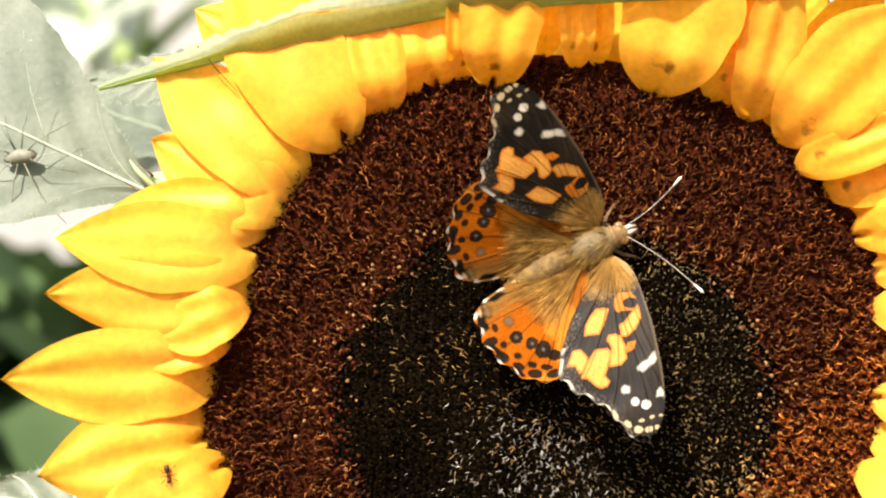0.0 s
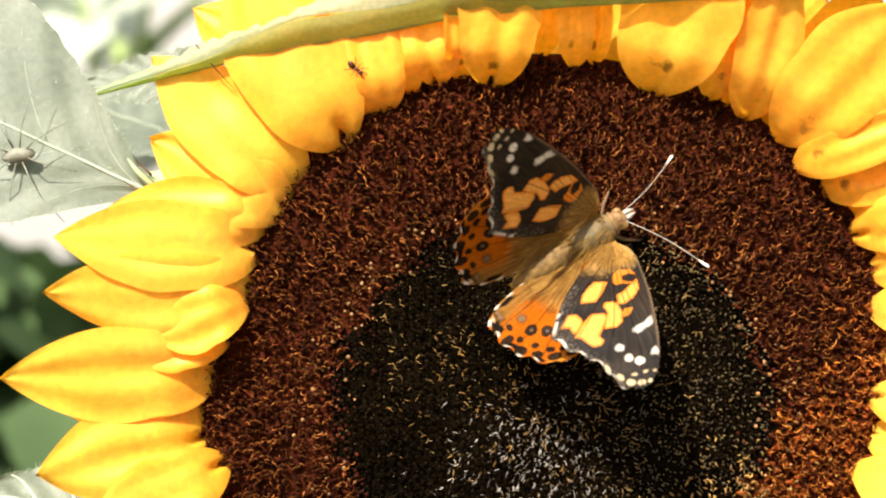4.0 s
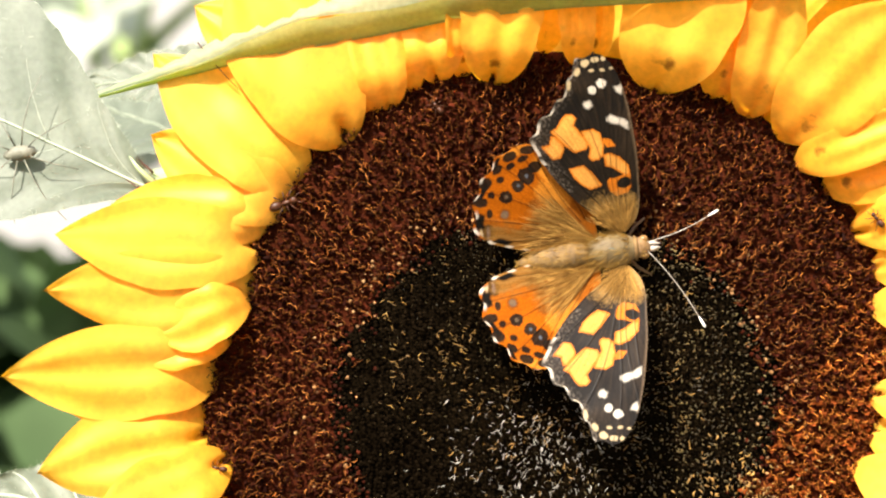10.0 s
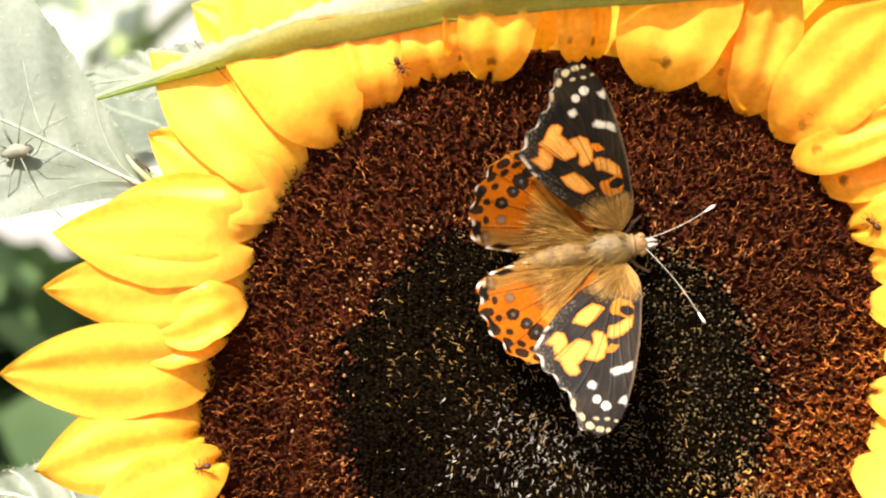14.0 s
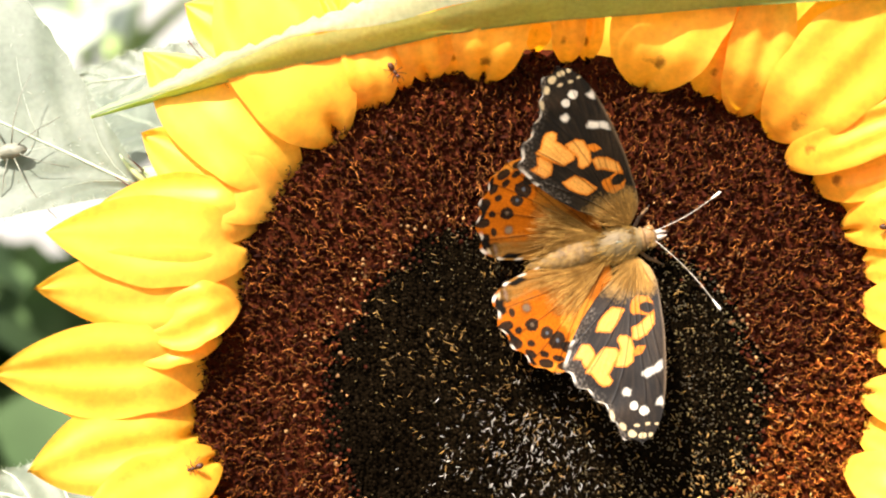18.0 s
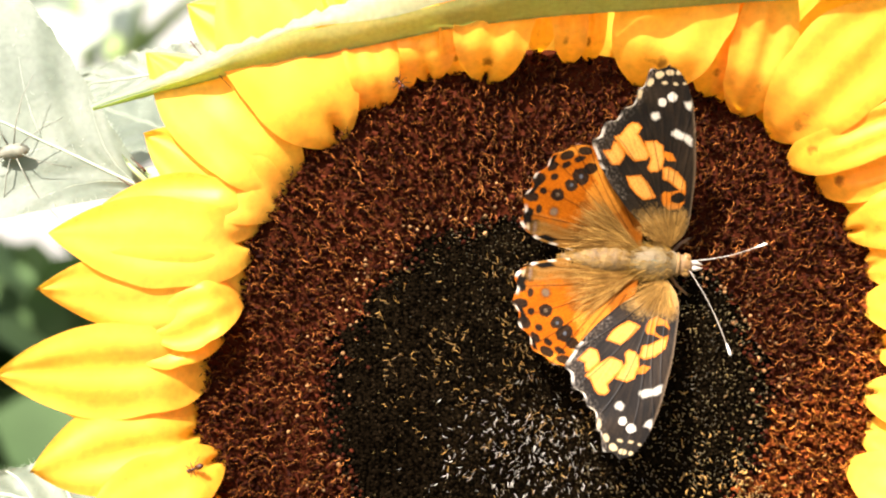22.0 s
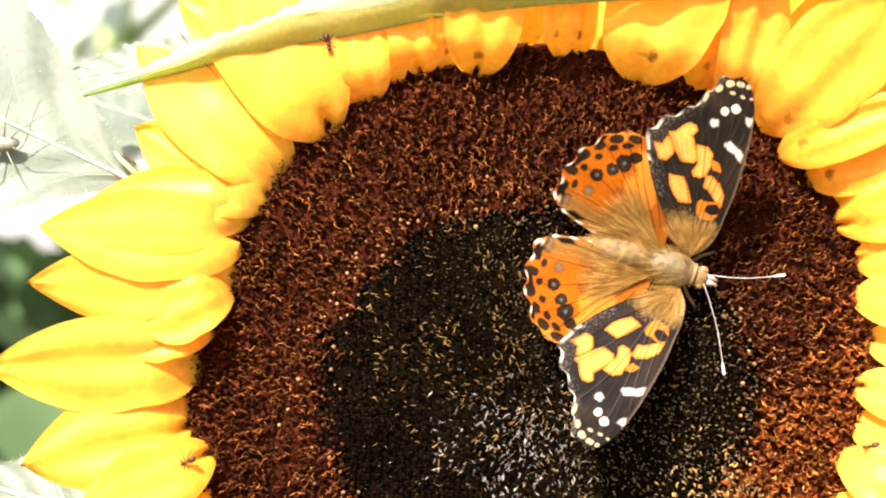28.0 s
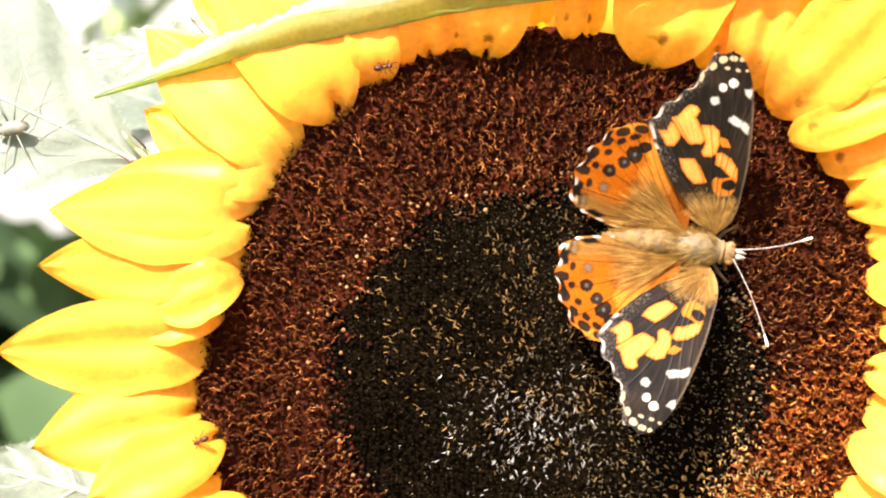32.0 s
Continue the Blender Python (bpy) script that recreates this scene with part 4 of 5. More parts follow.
    lay(rim * np.clip(0.8 + 0.7 * n1, 0, 1) * np.clip((0.9 if fore else 0.62) + 0.9 * np.sin(np.linspace(0, 1, nu)[:, None] * (75 if fore else 85)) - (0.0 if fore else 0.55), 0, 1), (0.64, 0.58, 0.49))
    if not fore:
        along = np.linspace(0, 1, nu)[:, None]
        edge = np.clip((k[..., 0] - 0.88) / 0.03, 0, 1) * np.clip((0.975 - k[..., 0]) / 0.01, 0, 1) * (along > 0.30)
        lay(edge * np.clip(1.8 * np.sin(along * 46 + 0.8) + 0.3 + 0.9 * n1, 0, 1), INK["black"])
    if fore:
        dust = np.clip((k[..., 0] - 0.80) / 0.16, 0, 1) * np.clip(n2 * 1.6 + 0.1, 0, 1) * (np.linspace(0, 1, nu)[:, None] > 0.3)
        lay(dust * 0.6, (0.22, 0.18, 0.14))
        costa = np.clip((0.035 - k[..., 0] * np.ones_like(x)) / 0.03, 0, 1) * (np.linspace(0, 1, nu)[:, None] < 0.8)
        lay(costa * 0.45, (0.24, 0.16, 0.09))
    sgn = -1 if mirror else 1
    scallop = 0.42 * np.sin(np.linspace(0, 1, nu) * (70 if fore else 60)) * (np.linspace(0, 1, nu) > 0.45)
    out = np.clip(k[..., 0] - 0.8, 0, 1) * 5 * scallop[:, None]
    xx, yy = x * (1 + out / 25), y * (1 + out / 25)
    z = 0.9 * np.sin(np.clip(dist / reach, 0, 1) * 3.0) * (1 if fore else 0.7) + 0.10 * raised + 0.18 * n3 - (0.0 if fore else 0.35)
    verts = np.stack([xx, yy * sgn, z], -1).reshape(-1, 3) * MM
    me = mesh_of(name, verts, grid_faces(nu, nv), WING if fore else HIND_WING)
    at_ = me.color_attributes.new("pattern", "FLOAT_COLOR", "POINT")
    at_.data.foreach_set("color", np.concatenate([col, np.ones(x.shape + (1,))], -1).reshape(-1))
    ob = part(name, me, parent, label)
    # long hair at the root
    rng = random.Random(11 + fore + 2 * mirror)
    hv, hf = [], []
    for _ in range(1000 if fore else 1700):
        ang = math.radians(rng.uniform(66, 150) if fore else rng.uniform(128, 184))
        d0, ln = rng.uniform(0.5, 5.5 if fore else 10.5), rng.uniform(1.2, 2.4 if fore else 3.4)
        a = Vector((math.cos(ang) * d0, math.sin(ang) * d0 * sgn, 0.75 - (0 if fore else 0.35)))
        an2 = ang + rng.uniform(-0.1, 0.15)
        d = Vector((math.cos(an2), math.sin(an2) * sgn, rng.uniform(0.0, 0.18))) * ln
        o = d.cross(Vector((rng.uniform(-1, 1), rng.uniform(-1, 1), rng.uniform(-1, 1)))).normalized() * 0.026
        b = len(hv)
        hv += [(a - o) * MM, (a + o) * MM, (a + d * 0.6 + Vector((0, 0, 0.1)) + o * 0.7) * MM, (a + d) * MM, (a + d * 0.6 + Vector((0, 0, 0.1)) - o * 0.7) * MM]
        hf += [(b, b + 1, b + 2, b + 4), (b + 4, b + 2, b + 3)]
    tagged(part("hair", mesh_of("hair", hv, hf, WING_FUR), ob, "golden brown hair at the wing root"), kind="stuff")
    return ob


def butterfly():
    thing = root("butterfly", "orange, black and white butterfly with spread wings feeding on the sunflower", "butterfly", Matrix.Translation(at(0, 0, 0)))
    set_back = Matrix.Translation((-0.0017, 0, 0))
    body = part("thorax", mesh_of("thorax", *ball(0.0004, 0, 0.0004, 0.0046, 0.0027, 0.0026, 18, 22, 0.06, 2), THORAX), thing, "furry golden-brown thorax", set_back)
    part("back_plate", mesh_of("back_plate", *ball(0.0002, 0.0001, 0.0022, 0.0015, 0.0010, 0.0008, 10, 14, 0.05, 2), PLATE), body, "pale grey bare patch")
    part("collar", mesh_of("collar", *ball(0.0042, 0, 0.0004, 0.0007, 0.0020, 0.0019, 10, 16, 0.08, 3), COLLAR), body, "orange-brown collar")
    # abdomen in rings
    verts, faces = [], []
    n, sides = 46, 18
    for i in range(n):
        s = i / (n - 1)
        rad = 2.15 * math.sin(math.pi * (0.20 + 0.78 * s)) ** 0.85 * (1 + 0.035 * math.cos(s * 7.5 * 2 * math.pi)) + 0.05
        for q in range(sides):
            a = 2 * math.pi * q / sides
            verts.append((( -2.6 - 12.4 * s) * MM, (rad * math.cos(a) - 0.5 * s) * MM, (rad * 0.9 * math.sin(a) + 0.3 - 0.9 * s) * MM))
    for i in range(n - 1):
        for q in range(sides):
            a, b = i * sides + q, i * sides + (q + 1) % sides
            faces.append((a, b, b + sides, a + sides))
    part("abdomen", mesh_of("abdomen", verts, faces, ABDOMEN), thing, "ringed tan abdomen", set_back)
    head = part("head", mesh_of("head", *ball(0.0052, 0, 0.0004, 0.0015, 0.0017, 0.0014, 12, 16, 0.08, 2), CHITIN), thing, "", set_back)
    for sgn in (1, -1):
        part("eye", mesh_of("eye", *ball(0.0056, 0.00125 * sgn, 0.0006, 0.0008, 0.0007, 0.0008, 10, 12), EYE), head, "round brown eye")
        part("palp", mesh_of("palp", *tube([(0.0060, 0.0004 * sgn, 0.0002), (0.0072, 0.0004 * sgn, 0.0006), (0.0082, 0.0003 * sgn, 0.0009)], [0.0005, 0.00045, 0.0001], 8), ANTENNA), head, "pointed grey palp")
    for sgn, tip in ((1, (15.0, 4.2, 5.0)), (-1, (11.3, -12.9, 5.0))):
        a = Vector((4.4, 0.7 * sgn, 1.2))
        b = Vector(tip)
        side = Vector((b.y, -b.x, 0)).normalized() * sgn * 0.5
        pts = [(a.lerp(b, k / 10) + side * math.sin(k / 10 * 3.14)) * MM for k in range(11)]
        ant = part("antenna", mesh_of("antenna", *tube(pts, [0.000068] * 11, 7), ANTENNA), thing, "thin grey antenna with pale club")
        d = (pts[10] - pts[9]).normalized() * 0.0012
        part("club", mesh_of("club", *tube([pts[10] - d, pts[10] - d * 0.4, pts[10] + d * 0.4, pts[10] + d * 0.7], [0.00008, 0.00017, 0.00022, 0.00006], 9), CLUB), ant, "white antenna tip")
    part("proboscis", mesh_of("proboscis", *tube([(0.0066, 0, -0.0004), (0.0076, 0, -0.0022), (0.0070, 0, -0.0060), (0.0066, 0.0004, -0.0078)], [0.0002, 0.00018, 0.00015, 0.0001], 6), EYE), head)
    for sgn in (1, -1):
        for x0, x1, out in ((2.8, 6.6, 4.8), (0.6, 1.5, 5.0), (-1.2, -4.5, 4.6)):
            pts = [(x0, 1.0 * sgn, -1.4), ((x0 + x1) / 2, out * 0.7 * sgn, -1.6), (x1, out * 0.95 * sgn, -3.6), (x1 * 1.1, out * 1.05 * sgn, -5.4)]
            part("leg", mesh_of("leg", *tube([Vector(p) * MM for p in pts], [0.00034, 0.00028, 0.0002, 0.0001], 7), CHITIN), thing, "", set_back)
    # fur of the thorax, collar and abdomen
    rng = random.Random(8)
    hv, hf = [], []
    def hair(p, d, w):
        o = d.cross(Vector((rng.uniform(-1, 1), rng.uniform(-1, 1), rng.uniform(-1, 1)))).normalized() * w
        b = len(hv)
        hv.extend([(p - o) * MM, (p + o) * MM, (p + d * 0.6 + o * 0.6) * MM, (p + d) * MM, (p + d * 0.6 - o * 0.6) * MM])
        hf.extend([(b, b + 1, b + 2, b + 4), (b + 4, b + 2, b + 3)])
    for _ in range(1500):
        th, ph = math.acos(rng.uniform(-1, 1)), rng.uniform(-0.3, 3.45)
        d = Vector((math.cos(th), math.sin(th) * math.cos(ph), math.sin(th) * math.sin(ph)))
        if d.z > 0.72 and d.x < 0.45 and rng.random() < 0.75:
            continue
        p = Vector((0.4 + 4.5 * d.x, 2.6 * d.y, 0.4 + 2.5 * d.z))
        hair(p, Vector((-0.9 + 0.5 * d.x, d.y * 0.7, d.z * 0.4 + rng.uniform(0, 0.2))) * rng.uniform(0.8, 2.0), 0.035)
    for _ in range(600):
        s, a = rng.uniform(0, 0.98), rng.uniform(-0.2, 3.3)
        rad = 2.15 * math.sin(math.pi * (0.20 + 0.78 * s)) ** 0.85
        p = Vector((-2.6 - 12.4 * s, rad * math.cos(a) - 0.5 * s, rad * 0.9 * math.sin(a) + 0.3 - 0.9 * s))
        hair(p, Vector((-1, math.cos(a) * 0.25, math.sin(a) * 0.15)) * rng.uniform(0.4, 1.0), 0.04)
    for _ in range(260):
        a, rr = rng.uniform(0, 6.28), rng.uniform(0.4, 1.5)
        hair(Vector((4.9 + rng.uniform(0, 1.0), rr * math.cos(a), 0.5 + abs(rr * math.sin(a)))), Vector((rng.uniform(-0.3, 0.8), math.cos(a) * 0.5, 0.4)) * rng.uniform(0.5, 1.0), 0.045)
    tagged(part("fur", mesh_of("fur", hv, hf, FUR), thing, "dense golden fur", set_back), kind="stuff")
    wings = {}
    for side, mirror in (("left", False), ("right", True)):
        wings[side, "fore"] = wing("forewing", FORE_LEAD, FORE_TRAIL, FORE_MARKS, True, mirror, thing, "black forewing with orange patches and white spots")
        wings[side, "hind"] = wing("hindwing", HIND_LEAD, HIND_TRAIL, HIND_MARKS, False, mirror, thing, "orange hindwing with black eyespots")
    return thing, wings


fly, fly_wings = butterfly()


# ---- ants and the harvestman ----
def ant(label, size=1.0):
    def grown(bits):
        return [Vector(v) * size for v in bits[0]], bits[1]

    thing = root("ant", label, "ant", Matrix.Translation(at(0, 0, 0)), "ants on the flower")
    part("abdomen", mesh_of("abdomen", *grown(ball(-0.000992, 0, 0.000558, 0.000713, 0.000496, 0.000484, 10, 14)), ANT), thing)
    part("thorax", mesh_of("thorax", *grown(joined(ball(0.000186, 0, 0.000558, 0.000496, 0.00026, 0.00026, 8, 10), ball(-0.000279, 0, 0.000496, 0.000186, 0.000136, 0.000174, 6, 8))), ANT), thing)
    head = part("head", mesh_of("head", *grown(ball(0.00093, 0, 0.000558, 0.000384, 0.000372, 0.000279, 8, 12)), ANT), thing)
    for sgn in (1, -1):
        part("feeler", mesh_of("feeler", *grown(tube([(0.001178, 0.000124 * sgn, 0.00062), (0.00155, 0.000496 * sgn, 0.000806), (0.002108, 0.000372 * sgn, 0.000558)], [0.000056, 0.00005, 0.00005], 6)), ANT), head)
        for x0, x1 in ((0.000434, 0.001116), (0.000124, 0.000124), (-0.000186, -0.001178)):
            part("leg", mesh_of("leg", *grown(tube([(x0, 0.000186 * sgn, 0.000434), ((x0 + x1) / 2, 0.000744 * sgn, 0.00093), (x1, 0.001178 * sgn, 0.000186), (x1 * 1.2, 0.001426 * sgn, 0.0)],
                                             [0.000068, 0.000062, 0.00005, 0.000031], 6)), ANT), thing)
    return thing


def harvestman():
    m = Matrix.Translation(at(*plan(-70.38, 15.86, 9.2))) @ pose(0, 0, 0, 90, 0, 0) @ pose(0, 0, 0, 0, 0, 10)
    thing = root("harvestman", "tan long-legged harvestman resting on the pale leaf", "harvestman", m)
    part("body", mesh_of("body", *ball(0, 0, 0.0012, 0.0028, 0.0013, 0.0012, 12, 16, 0.1, 2), HARVEST), thing)
    for sgn in (1, -1):
        for k in range(4):
            a = math.radians((28, 70, 110, 150)[k])
            ln = (9, 13, 12, 8)[k]
            dx, dy = math.cos(a), math.sin(a) * sgn
            pts = [Vector((dx * 1.5, dy * 1.2, 1.6)), Vector((dx * ln * 0.35, dy * ln * 0.35, 2.6)), Vector((dx * ln * 0.7, dy * ln * 0.7, 1.4)), Vector((dx * ln + 1, dy * ln, 0.2))]
            part("leg", mesh_of("leg", *tube([p * MM for p in pts], [0.00013, 0.00010, 0.00007, 0.00005], 6), HARVEST), thing)


harvestman()
ants = [ant("large brown ant walking on a yellow petal", 1.6) if k == 3 else ant("small brown ant walking on a yellow petal") for k in range(8)]
florets()


# ---- what moves ----
def motions():
    PATH = [
        (0, 24.64, 1.56, 23.4), (0.5, 24.72, 2.34, 22.7), (1, 24.35, 2.05, 22.6), (1.5, 24.08, 2.3, 27.7), (2, 24.21, 2.44, 28.2), (2.5, 24.47, 3.09, 30.2),
        (3, 24, 2.99, 28.6), (3.5, 24.59, 3.54, 31.7), (5.5, 25.25, 1.62, 25.3), (6, 25.52, 1.94, 25.2), (6.5, 26.1, 1.98, 27.1), (7, 25.83, -0.41, 17.5),
        (7.5, 26.18, -0.36, 14.1), (8, 26.36, -0.24, 12.3), (8.5, 27.18, -0.2, 9.6), (9, 27.26, -1.27, 3.9), (9.5, 27.37, -1.65, 1.5), (10, 27.95, -0.09, 6.4),
        (10.5, 28.24, -0.19, 5.8), (11, 28.16, -0.12, 6.4), (11.5, 27.99, -0.14, 6.7), (11.8, 28.02, -0.39, 6.3), (12, 28.03, -0.55, 6.1), (12.5, 28.23, -0.07, 8.3),
        (13, 28.32, -0.05, 7.9), (13.5, 28.12, -0.04, 6.2), (14, 28.05, -0.06, 8), (14.5, 28.31, 0.23, 8.7), (16.5, 29.68, 1.37, 13.4), (17, 30.09, 0.36, 11.1),
        (17.5, 30.1, 0.85, 13.5), (18, 30.61, 0.84, 12.8), (18.5, 32.12, 0.35, 7.2), (18.7, 32.87, 0.4, 6), (18.8, 33.28, -0.42, 4.7), (19, 34.1, -2.06, 1.9),
        (19.5, 34.09, -2.42, 0.9), (20, 33.93, -2.61, -3.1), (20.5, 34.1, -2.63, -4.5), (21, 34.78, -2.23, -2.6), (21.5, 35.91, -2.56, -5.8), (22, 35.83, -2.48, -5.1),
        (22.5, 36, -1.82, -3.5), (23, 36.47, -2.91, -6.1), (23.5, 36.14, -3.27, -9.7), (24, 36.81, -4.6, -14.4), (24.5, 37.45, -4.39, -19.5), (25, 37.57, -4.21, -20.6),
        (25.5, 38.22, -5.45, -24.4), (27.5, 39.85, -5.01, -19.8), (28, 40.03, -4.62, -18.8), (28.5, 40.34, -4.05, -15.4), (29, 41.59, -3.21, -7.6), (29.5, 42.48, -3.16, -6.3),
        (30, 43.11, -3.72, -8.7), (30.5, 43.06, -3.76, -8.9), (31, 42.94, -3.88, -9.5), (31.5, 43.01, -4.01, -9.6), (32, 42.83, -3.99, -9.6),
    ]
    walk(fly, [(t, Matrix.Translation(at(x, 0, z)) @ pose(0, 0, 0, 90, 0, 0) @ pose(0, 0, 0, 0, 0, turn)) for t, x, z, turn in PATH])
    LEFT = [  # seconds, lift, sweep of the forewing, sweep of the hindwing
        (0, 29.7, 9.7, 4.9), (0.5, 30.5, 10.1, 4.9), (1, 40.2, 13.5, 3.4), (1.5, 36.2, 7.6, 0.6), (2, 28.7, 6.7, 0.7), (2.5, 26, 8.2, 1.7),
        (3, 40.2, 16.8, 2.5), (3.5, 47, 22.5, 3.9), (5.5, 38.1, 15.7, -1), (6, 27, 9.8, 3.3), (6.5, 28.7, 11.2, 3.6), (7, 31.8, 11.8, -0.1),
        (7.5, 37, 10.6, -0.1), (8, 34.1, 10.3, -0.1), (8.5, 31.6, 6.4, 0.9), (9, 27.6, 3.3, -0.3), (9.5, 25.8, 2.5, -0.4), (10, 21.4, 2.8, 1),
        (10.5, 24.4, 4.4, 1), (11, 26.7, 4.6, 2.3), (11.5, 30.8, 5.6, 3), (11.8, 42, 7.9, 2), (12, 34.9, 9.5, 1.3), (12.5, 25.6, 5.3, 2.3),
        (13, 21.6, 5.2, 3.7), (13.5, 19.8, 7.1, 5.3), (14, 26.6, 7.9, 2.6), (14.5, 20.5, 6.3, 2.8), (16.5, 23.9, 9.1, 5.6), (17, 33, 9.6, 4.5),
        (17.5, 31.4, 11.9, 5.8), (18, 27.9, 11.9, 5.8), (18.5, 28.9, 10.3, 5), (18.7, 36.6, 12.3, 5.7), (18.8, 78, 16.3, 7.2), (19, 58.9, 24.3, 10.3),
        (19.5, 40, 11.9, 5.5), (20, 34.7, 7.3, 4.9), (20.5, 43.8, 12.2, 3.3), (21, 31.4, 6.8, 2.8), (21.5, 26.3, 6.8, 5.2), (22, 22.7, 5.2, 4.6),
        (22.5, 21.3, 5.7, 4.6), (23, 28.2, 4.9, 4.1), (23.5, 25.3, 4.5, 4.7), (24, 27.9, 5.8, 4.3), (24.5, 32.1, 5.9, 4.5), (25, 32.7, 5.3, 3.6),
        (25.5, 28.7, 4.5, 2), (27.5, 16.3, 0.2, 1.1), (28, 20.1, 2.5, 2.5), (28.5, 25.2, 5.8, 1.9), (29, 16.6, 3, -0.3), (29.5, 20.8, 1.6, 0.5),
        (30, 26.5, 4.4, 3), (30.5, 22.4, 3.1, 3.4), (31, 22.3, 3.6, 3.5), (31.5, 21.3, 2.8, 2.8), (32, 21.6, 4.2, 3.2),
    ]
    RIGHT = [
        (0, 20.9, 10.4, 8.3), (0.5, 22.1, 11.6, 5.3), (1, 36.6, 17.6, 6.1), (1.5, 36, 14.8, 6.4), (2, 29.3, 18.1, 8.7), (2.5, 23.3, 16.6, 8),
        (3, 40.4, 22, 5.5), (3.5, 43.4, 19.4, 3.6), (5.5, 42.3, 27.4, 7.4), (6, 34.4, 17.4, 4.9), (6.5, 39.3, 15.6, 5.1), (7, 32.7, 20.4, 10.7),
        (7.5, 37, 17.5, 7.6), (8, 28.8, 14.2, 6.4), (8.5, 24.3, 12.2, 6.6), (9, 22.9, 10.7, 6.5), (9.5, 23.5, 11.6, 5.2), (10, 23.9, 10.8, 4.7),
        (10.5, 29.4, 13.6, 6.8), (11, 28.1, 12.3, 7.4), (11.5, 28.9, 13.4, 8.1), (11.8, 40, 14.8, 8), (12, 31.4, 15.7, 7.9), (12.5, 26.2, 11.6, 8.2),
        (13, 23.1, 10.6, 8.2), (13.5, 20.7, 12.8, 7.8), (14, 27.8, 17, 8.1), (14.5, 22.3, 14.2, 7.3), (16.5, 16.7, 8.8, 5.2), (17, 24.1, 10.1, 6),
        (17.5, 20.3, 9.5, 5.3), (18, 18.5, 10.3, 5), (18.5, 18.7, 10.6, 5.6), (18.7, 22.5, 8.2, 3.9), (18.8, 48, 4, -0.6), (19, 19.1, -4.5, -9.7),
        (19.5, 16.2, 3.4, 0.5), (20, 17.8, 5.5, 1.8), (20.5, 31, 9.5, 2.2), (21, 22.1, 7.9, 3.4), (21.5, 17.6, 8.3, 4.7), (22, 18.6, 9, 6.2),
        (22.5, 19.7, 8.4, 5.5), (23, 20.9, 7.9, 5.6), (23.5, 16.3, 7.5, 5.5), (24, 15.1, 7.3, 5), (24.5, 18.1, 5.1, 1.5), (25, 15.3, 6.3, 3),
        (25.5, 16, 8.7, 5.6), (27.5, 11.7, 11.2, 10), (28, 14.9, 10.7, 8.6), (28.5, 27, 14.5, 6.7), (29, 34, 19.5, 7.9), (29.5, 27.1, 13.4, 6.8),
        (30, 24.4, 12.3, 7.2), (30.5, 21.9, 10.3, 6.2), (31, 20.4, 11.6, 6.4), (31.5, 21.5, 12.3, 7), (32, 19.9, 13.3, 7.1),
    ]
    for side, rows, s in (("left", LEFT, 1), ("right", RIGHT, -1)):
        walk(fly_wings[side, "fore"], [(t, pose(HINGE_F[0] * MM, s * HINGE_F[1] * MM, 0.0006, s * a, 0, s * f)) for t, a, f, h in rows])
        walk(fly_wings[side, "hind"], [(t, pose(HINGE_H[0] * MM, s * HINGE_H[1] * MM, 0.0003, s * (a - 1.5), 0, s * h)) for t, a, f, h in rows])
    SWING = [
        (0, 2.13), (1, 2.1), (2, 2.31), (3, 1.92), (3.5, 1.86), (5.5, 1.92), (6, 1.55), (7, 1.52),
        (8, 1.22), (8.5, 1.46), (9, 1.65), (10, 1.65), (10.5, 1.65), (11, 0.98), (11.5, -2.71), (12, -0.79),
        (12.5, 0.82), (12.8, 1.95), (13, 3.71), (13.5, 1.58), (14, 1.43), (14.5, 1.34), (16.5, 1.31), (17, -0),
        (17.5, -0.09), (18, 0.58), (18.5, 0.88), (19, 1.16), (19.5, 1.55), (20, 1.04), (20.5, 0.88), (21, 1.55),
        (21.5, 1.19), (22, 0.98), (22.5, 1.01), (23, 1.25), (23.5, 1.46), (24, 1.49), (24.5, 1.61), (25, 1.43),
        (25.5, 1.04), (27.5, 1.25), (28, 1.28), (28.5, 1.9), (29, 2.69), (29.5, 1.9),
        (30, 1.4), (30.5, 1.12), (31, 0.92), (31.5, 0.71), (32, 0.43),
    ]
    px, pz = 143.83, 44.59
    walk(top_leaf, [(t, Matrix.Translation(at(px, -6, pz)) @ pose(0, 0, 0, 0, a, -0.15 * a)) for t, a in SWING])
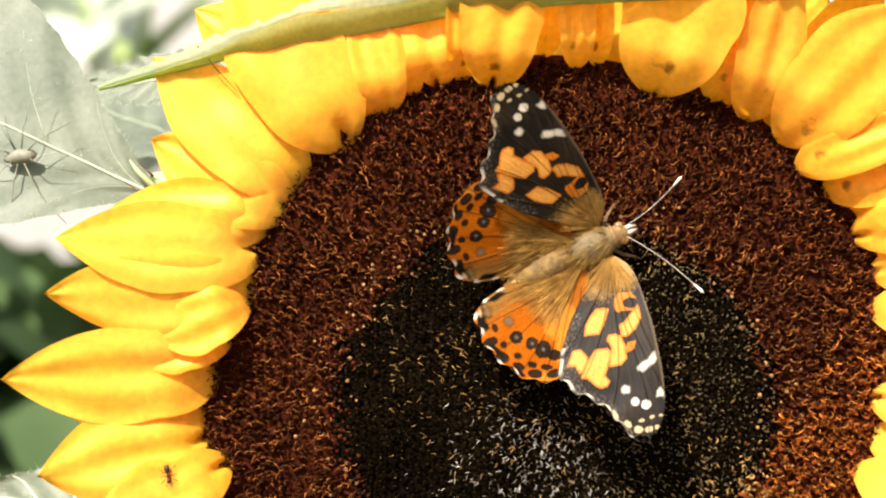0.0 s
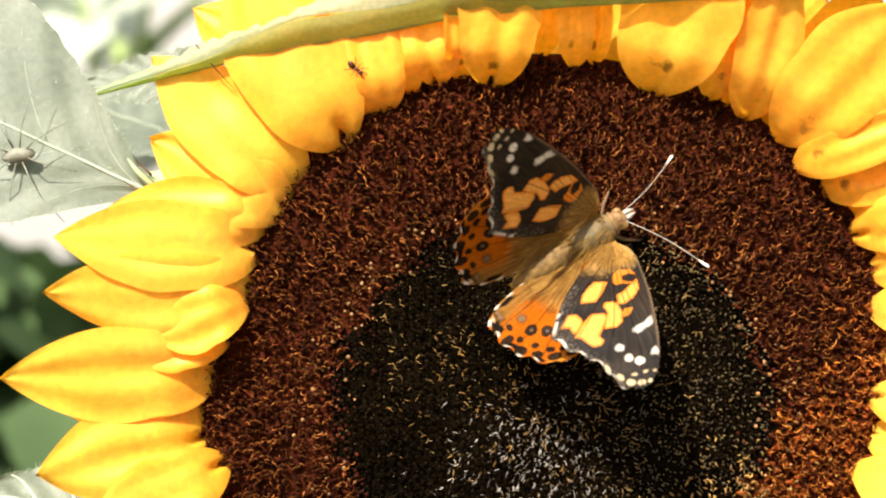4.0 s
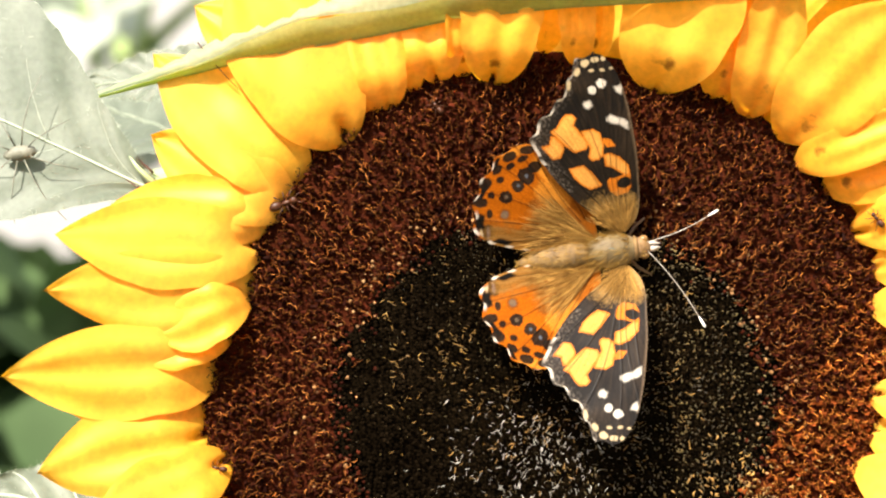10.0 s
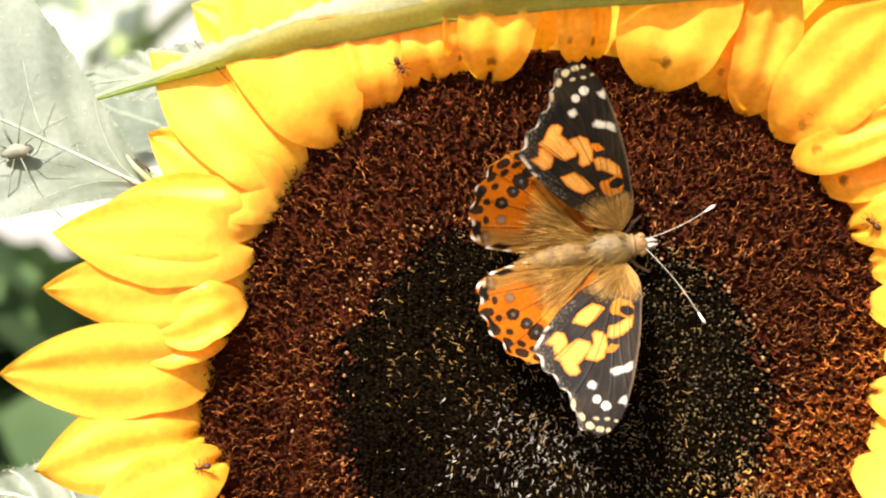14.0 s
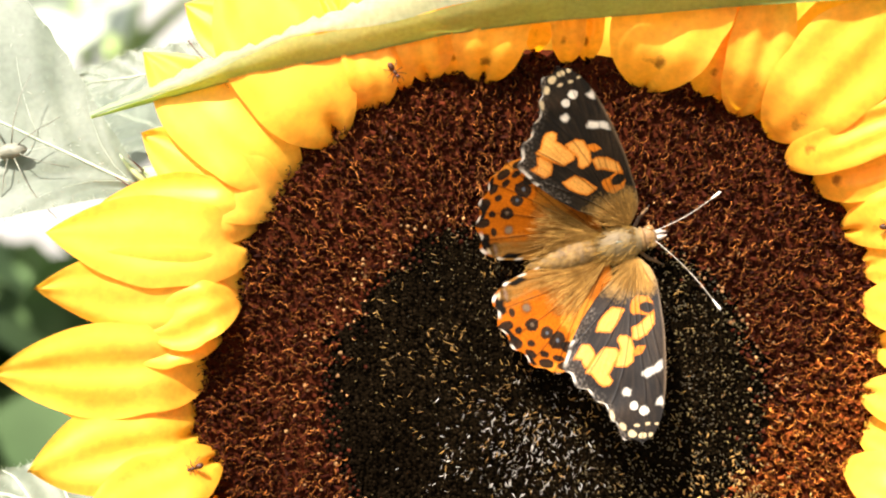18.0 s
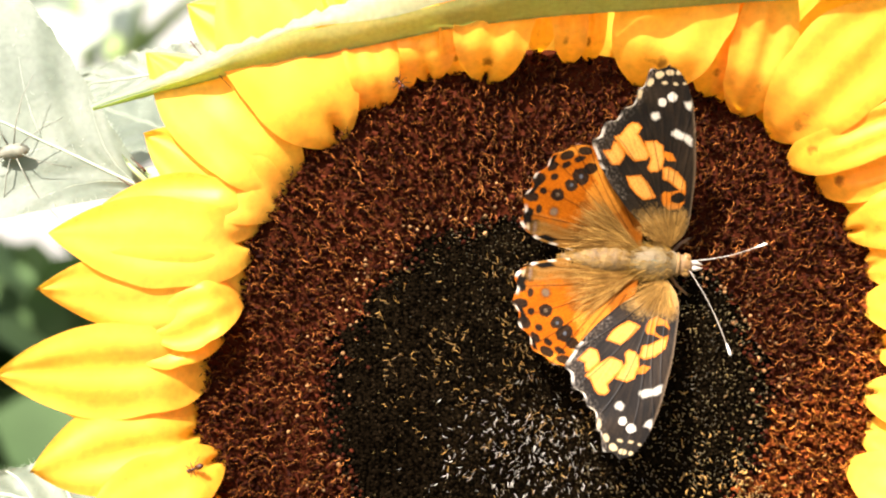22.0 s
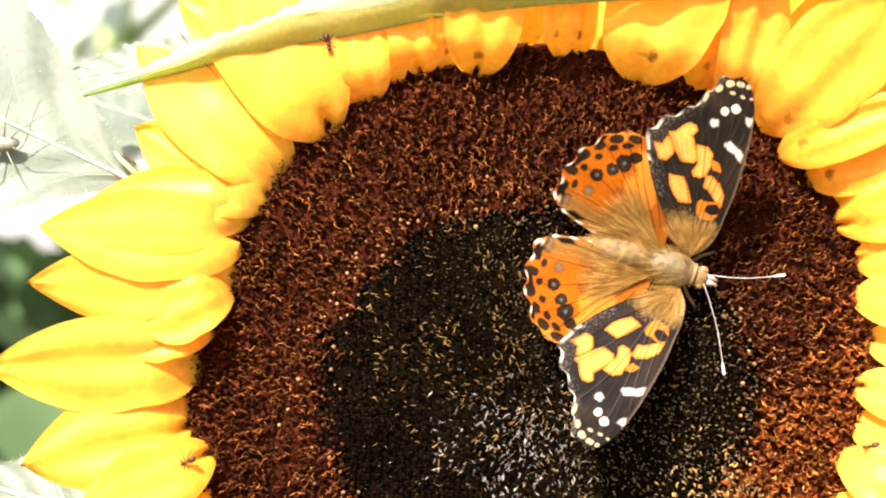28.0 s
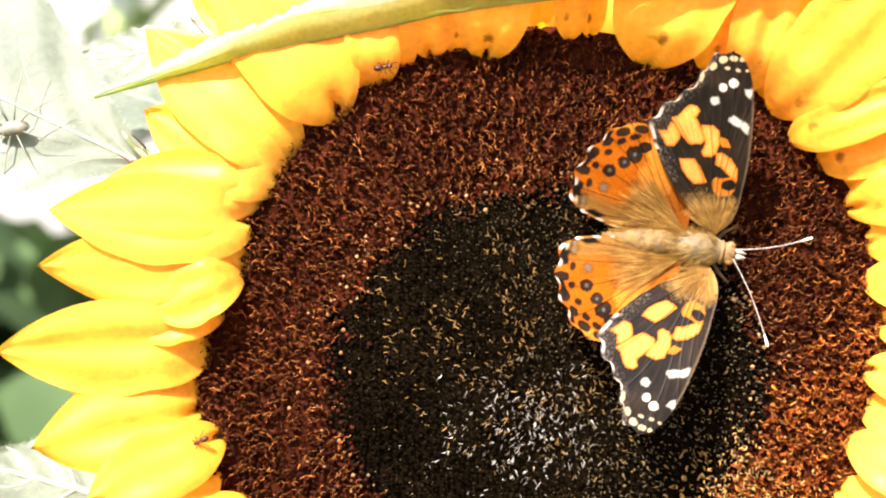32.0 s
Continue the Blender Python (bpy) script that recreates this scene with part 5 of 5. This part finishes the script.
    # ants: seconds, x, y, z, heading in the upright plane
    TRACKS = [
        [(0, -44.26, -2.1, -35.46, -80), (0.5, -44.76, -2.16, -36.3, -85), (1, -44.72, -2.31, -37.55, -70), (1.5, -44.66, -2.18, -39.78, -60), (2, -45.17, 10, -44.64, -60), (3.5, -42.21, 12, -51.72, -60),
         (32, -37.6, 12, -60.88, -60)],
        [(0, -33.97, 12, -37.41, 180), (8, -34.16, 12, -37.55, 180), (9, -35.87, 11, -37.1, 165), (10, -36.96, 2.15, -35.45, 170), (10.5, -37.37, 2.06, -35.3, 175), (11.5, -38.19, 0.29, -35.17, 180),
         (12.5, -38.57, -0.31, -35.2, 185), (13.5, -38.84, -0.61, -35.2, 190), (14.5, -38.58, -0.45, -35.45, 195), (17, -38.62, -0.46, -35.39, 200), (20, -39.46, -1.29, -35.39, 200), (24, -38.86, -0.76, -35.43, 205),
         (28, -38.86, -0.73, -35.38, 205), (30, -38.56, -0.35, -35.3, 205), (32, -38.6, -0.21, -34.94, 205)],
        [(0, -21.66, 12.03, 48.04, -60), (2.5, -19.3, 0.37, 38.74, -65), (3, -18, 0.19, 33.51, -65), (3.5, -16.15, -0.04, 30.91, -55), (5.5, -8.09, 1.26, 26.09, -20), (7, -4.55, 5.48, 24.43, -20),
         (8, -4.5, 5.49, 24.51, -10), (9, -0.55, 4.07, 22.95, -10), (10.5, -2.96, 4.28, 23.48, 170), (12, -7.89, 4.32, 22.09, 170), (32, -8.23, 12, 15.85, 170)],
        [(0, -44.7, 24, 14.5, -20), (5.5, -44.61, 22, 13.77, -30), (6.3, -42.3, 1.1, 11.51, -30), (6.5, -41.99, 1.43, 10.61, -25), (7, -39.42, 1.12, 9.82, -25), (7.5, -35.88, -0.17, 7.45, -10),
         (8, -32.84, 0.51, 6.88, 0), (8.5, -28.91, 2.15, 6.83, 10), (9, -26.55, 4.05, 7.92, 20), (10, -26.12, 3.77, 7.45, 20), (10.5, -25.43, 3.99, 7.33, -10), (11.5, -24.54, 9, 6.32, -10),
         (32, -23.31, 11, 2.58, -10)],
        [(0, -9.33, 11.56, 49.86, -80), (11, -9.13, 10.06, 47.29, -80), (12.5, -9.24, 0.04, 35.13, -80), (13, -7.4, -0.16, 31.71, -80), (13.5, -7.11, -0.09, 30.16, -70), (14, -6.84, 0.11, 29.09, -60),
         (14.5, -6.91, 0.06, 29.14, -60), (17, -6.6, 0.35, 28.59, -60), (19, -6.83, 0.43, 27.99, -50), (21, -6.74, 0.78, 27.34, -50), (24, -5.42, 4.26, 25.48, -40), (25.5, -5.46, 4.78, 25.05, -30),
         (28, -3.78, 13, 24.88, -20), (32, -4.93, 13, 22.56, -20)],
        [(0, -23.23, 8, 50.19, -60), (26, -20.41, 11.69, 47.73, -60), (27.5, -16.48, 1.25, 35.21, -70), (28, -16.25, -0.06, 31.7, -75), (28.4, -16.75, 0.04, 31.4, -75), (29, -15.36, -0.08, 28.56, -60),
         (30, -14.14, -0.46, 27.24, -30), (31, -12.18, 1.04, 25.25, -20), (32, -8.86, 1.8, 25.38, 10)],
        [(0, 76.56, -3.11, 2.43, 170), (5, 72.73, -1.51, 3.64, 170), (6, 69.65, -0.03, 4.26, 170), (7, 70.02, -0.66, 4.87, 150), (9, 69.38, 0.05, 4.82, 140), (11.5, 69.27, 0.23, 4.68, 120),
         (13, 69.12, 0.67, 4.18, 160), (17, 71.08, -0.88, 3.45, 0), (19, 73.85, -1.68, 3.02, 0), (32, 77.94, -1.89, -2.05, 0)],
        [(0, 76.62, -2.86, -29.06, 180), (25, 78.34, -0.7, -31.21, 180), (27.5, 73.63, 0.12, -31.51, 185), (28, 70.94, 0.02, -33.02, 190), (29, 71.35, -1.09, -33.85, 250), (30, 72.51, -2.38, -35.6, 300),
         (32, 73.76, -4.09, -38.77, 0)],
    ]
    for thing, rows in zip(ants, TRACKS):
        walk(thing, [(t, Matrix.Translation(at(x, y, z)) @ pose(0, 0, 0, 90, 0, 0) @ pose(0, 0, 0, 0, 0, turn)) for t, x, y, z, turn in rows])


motions()
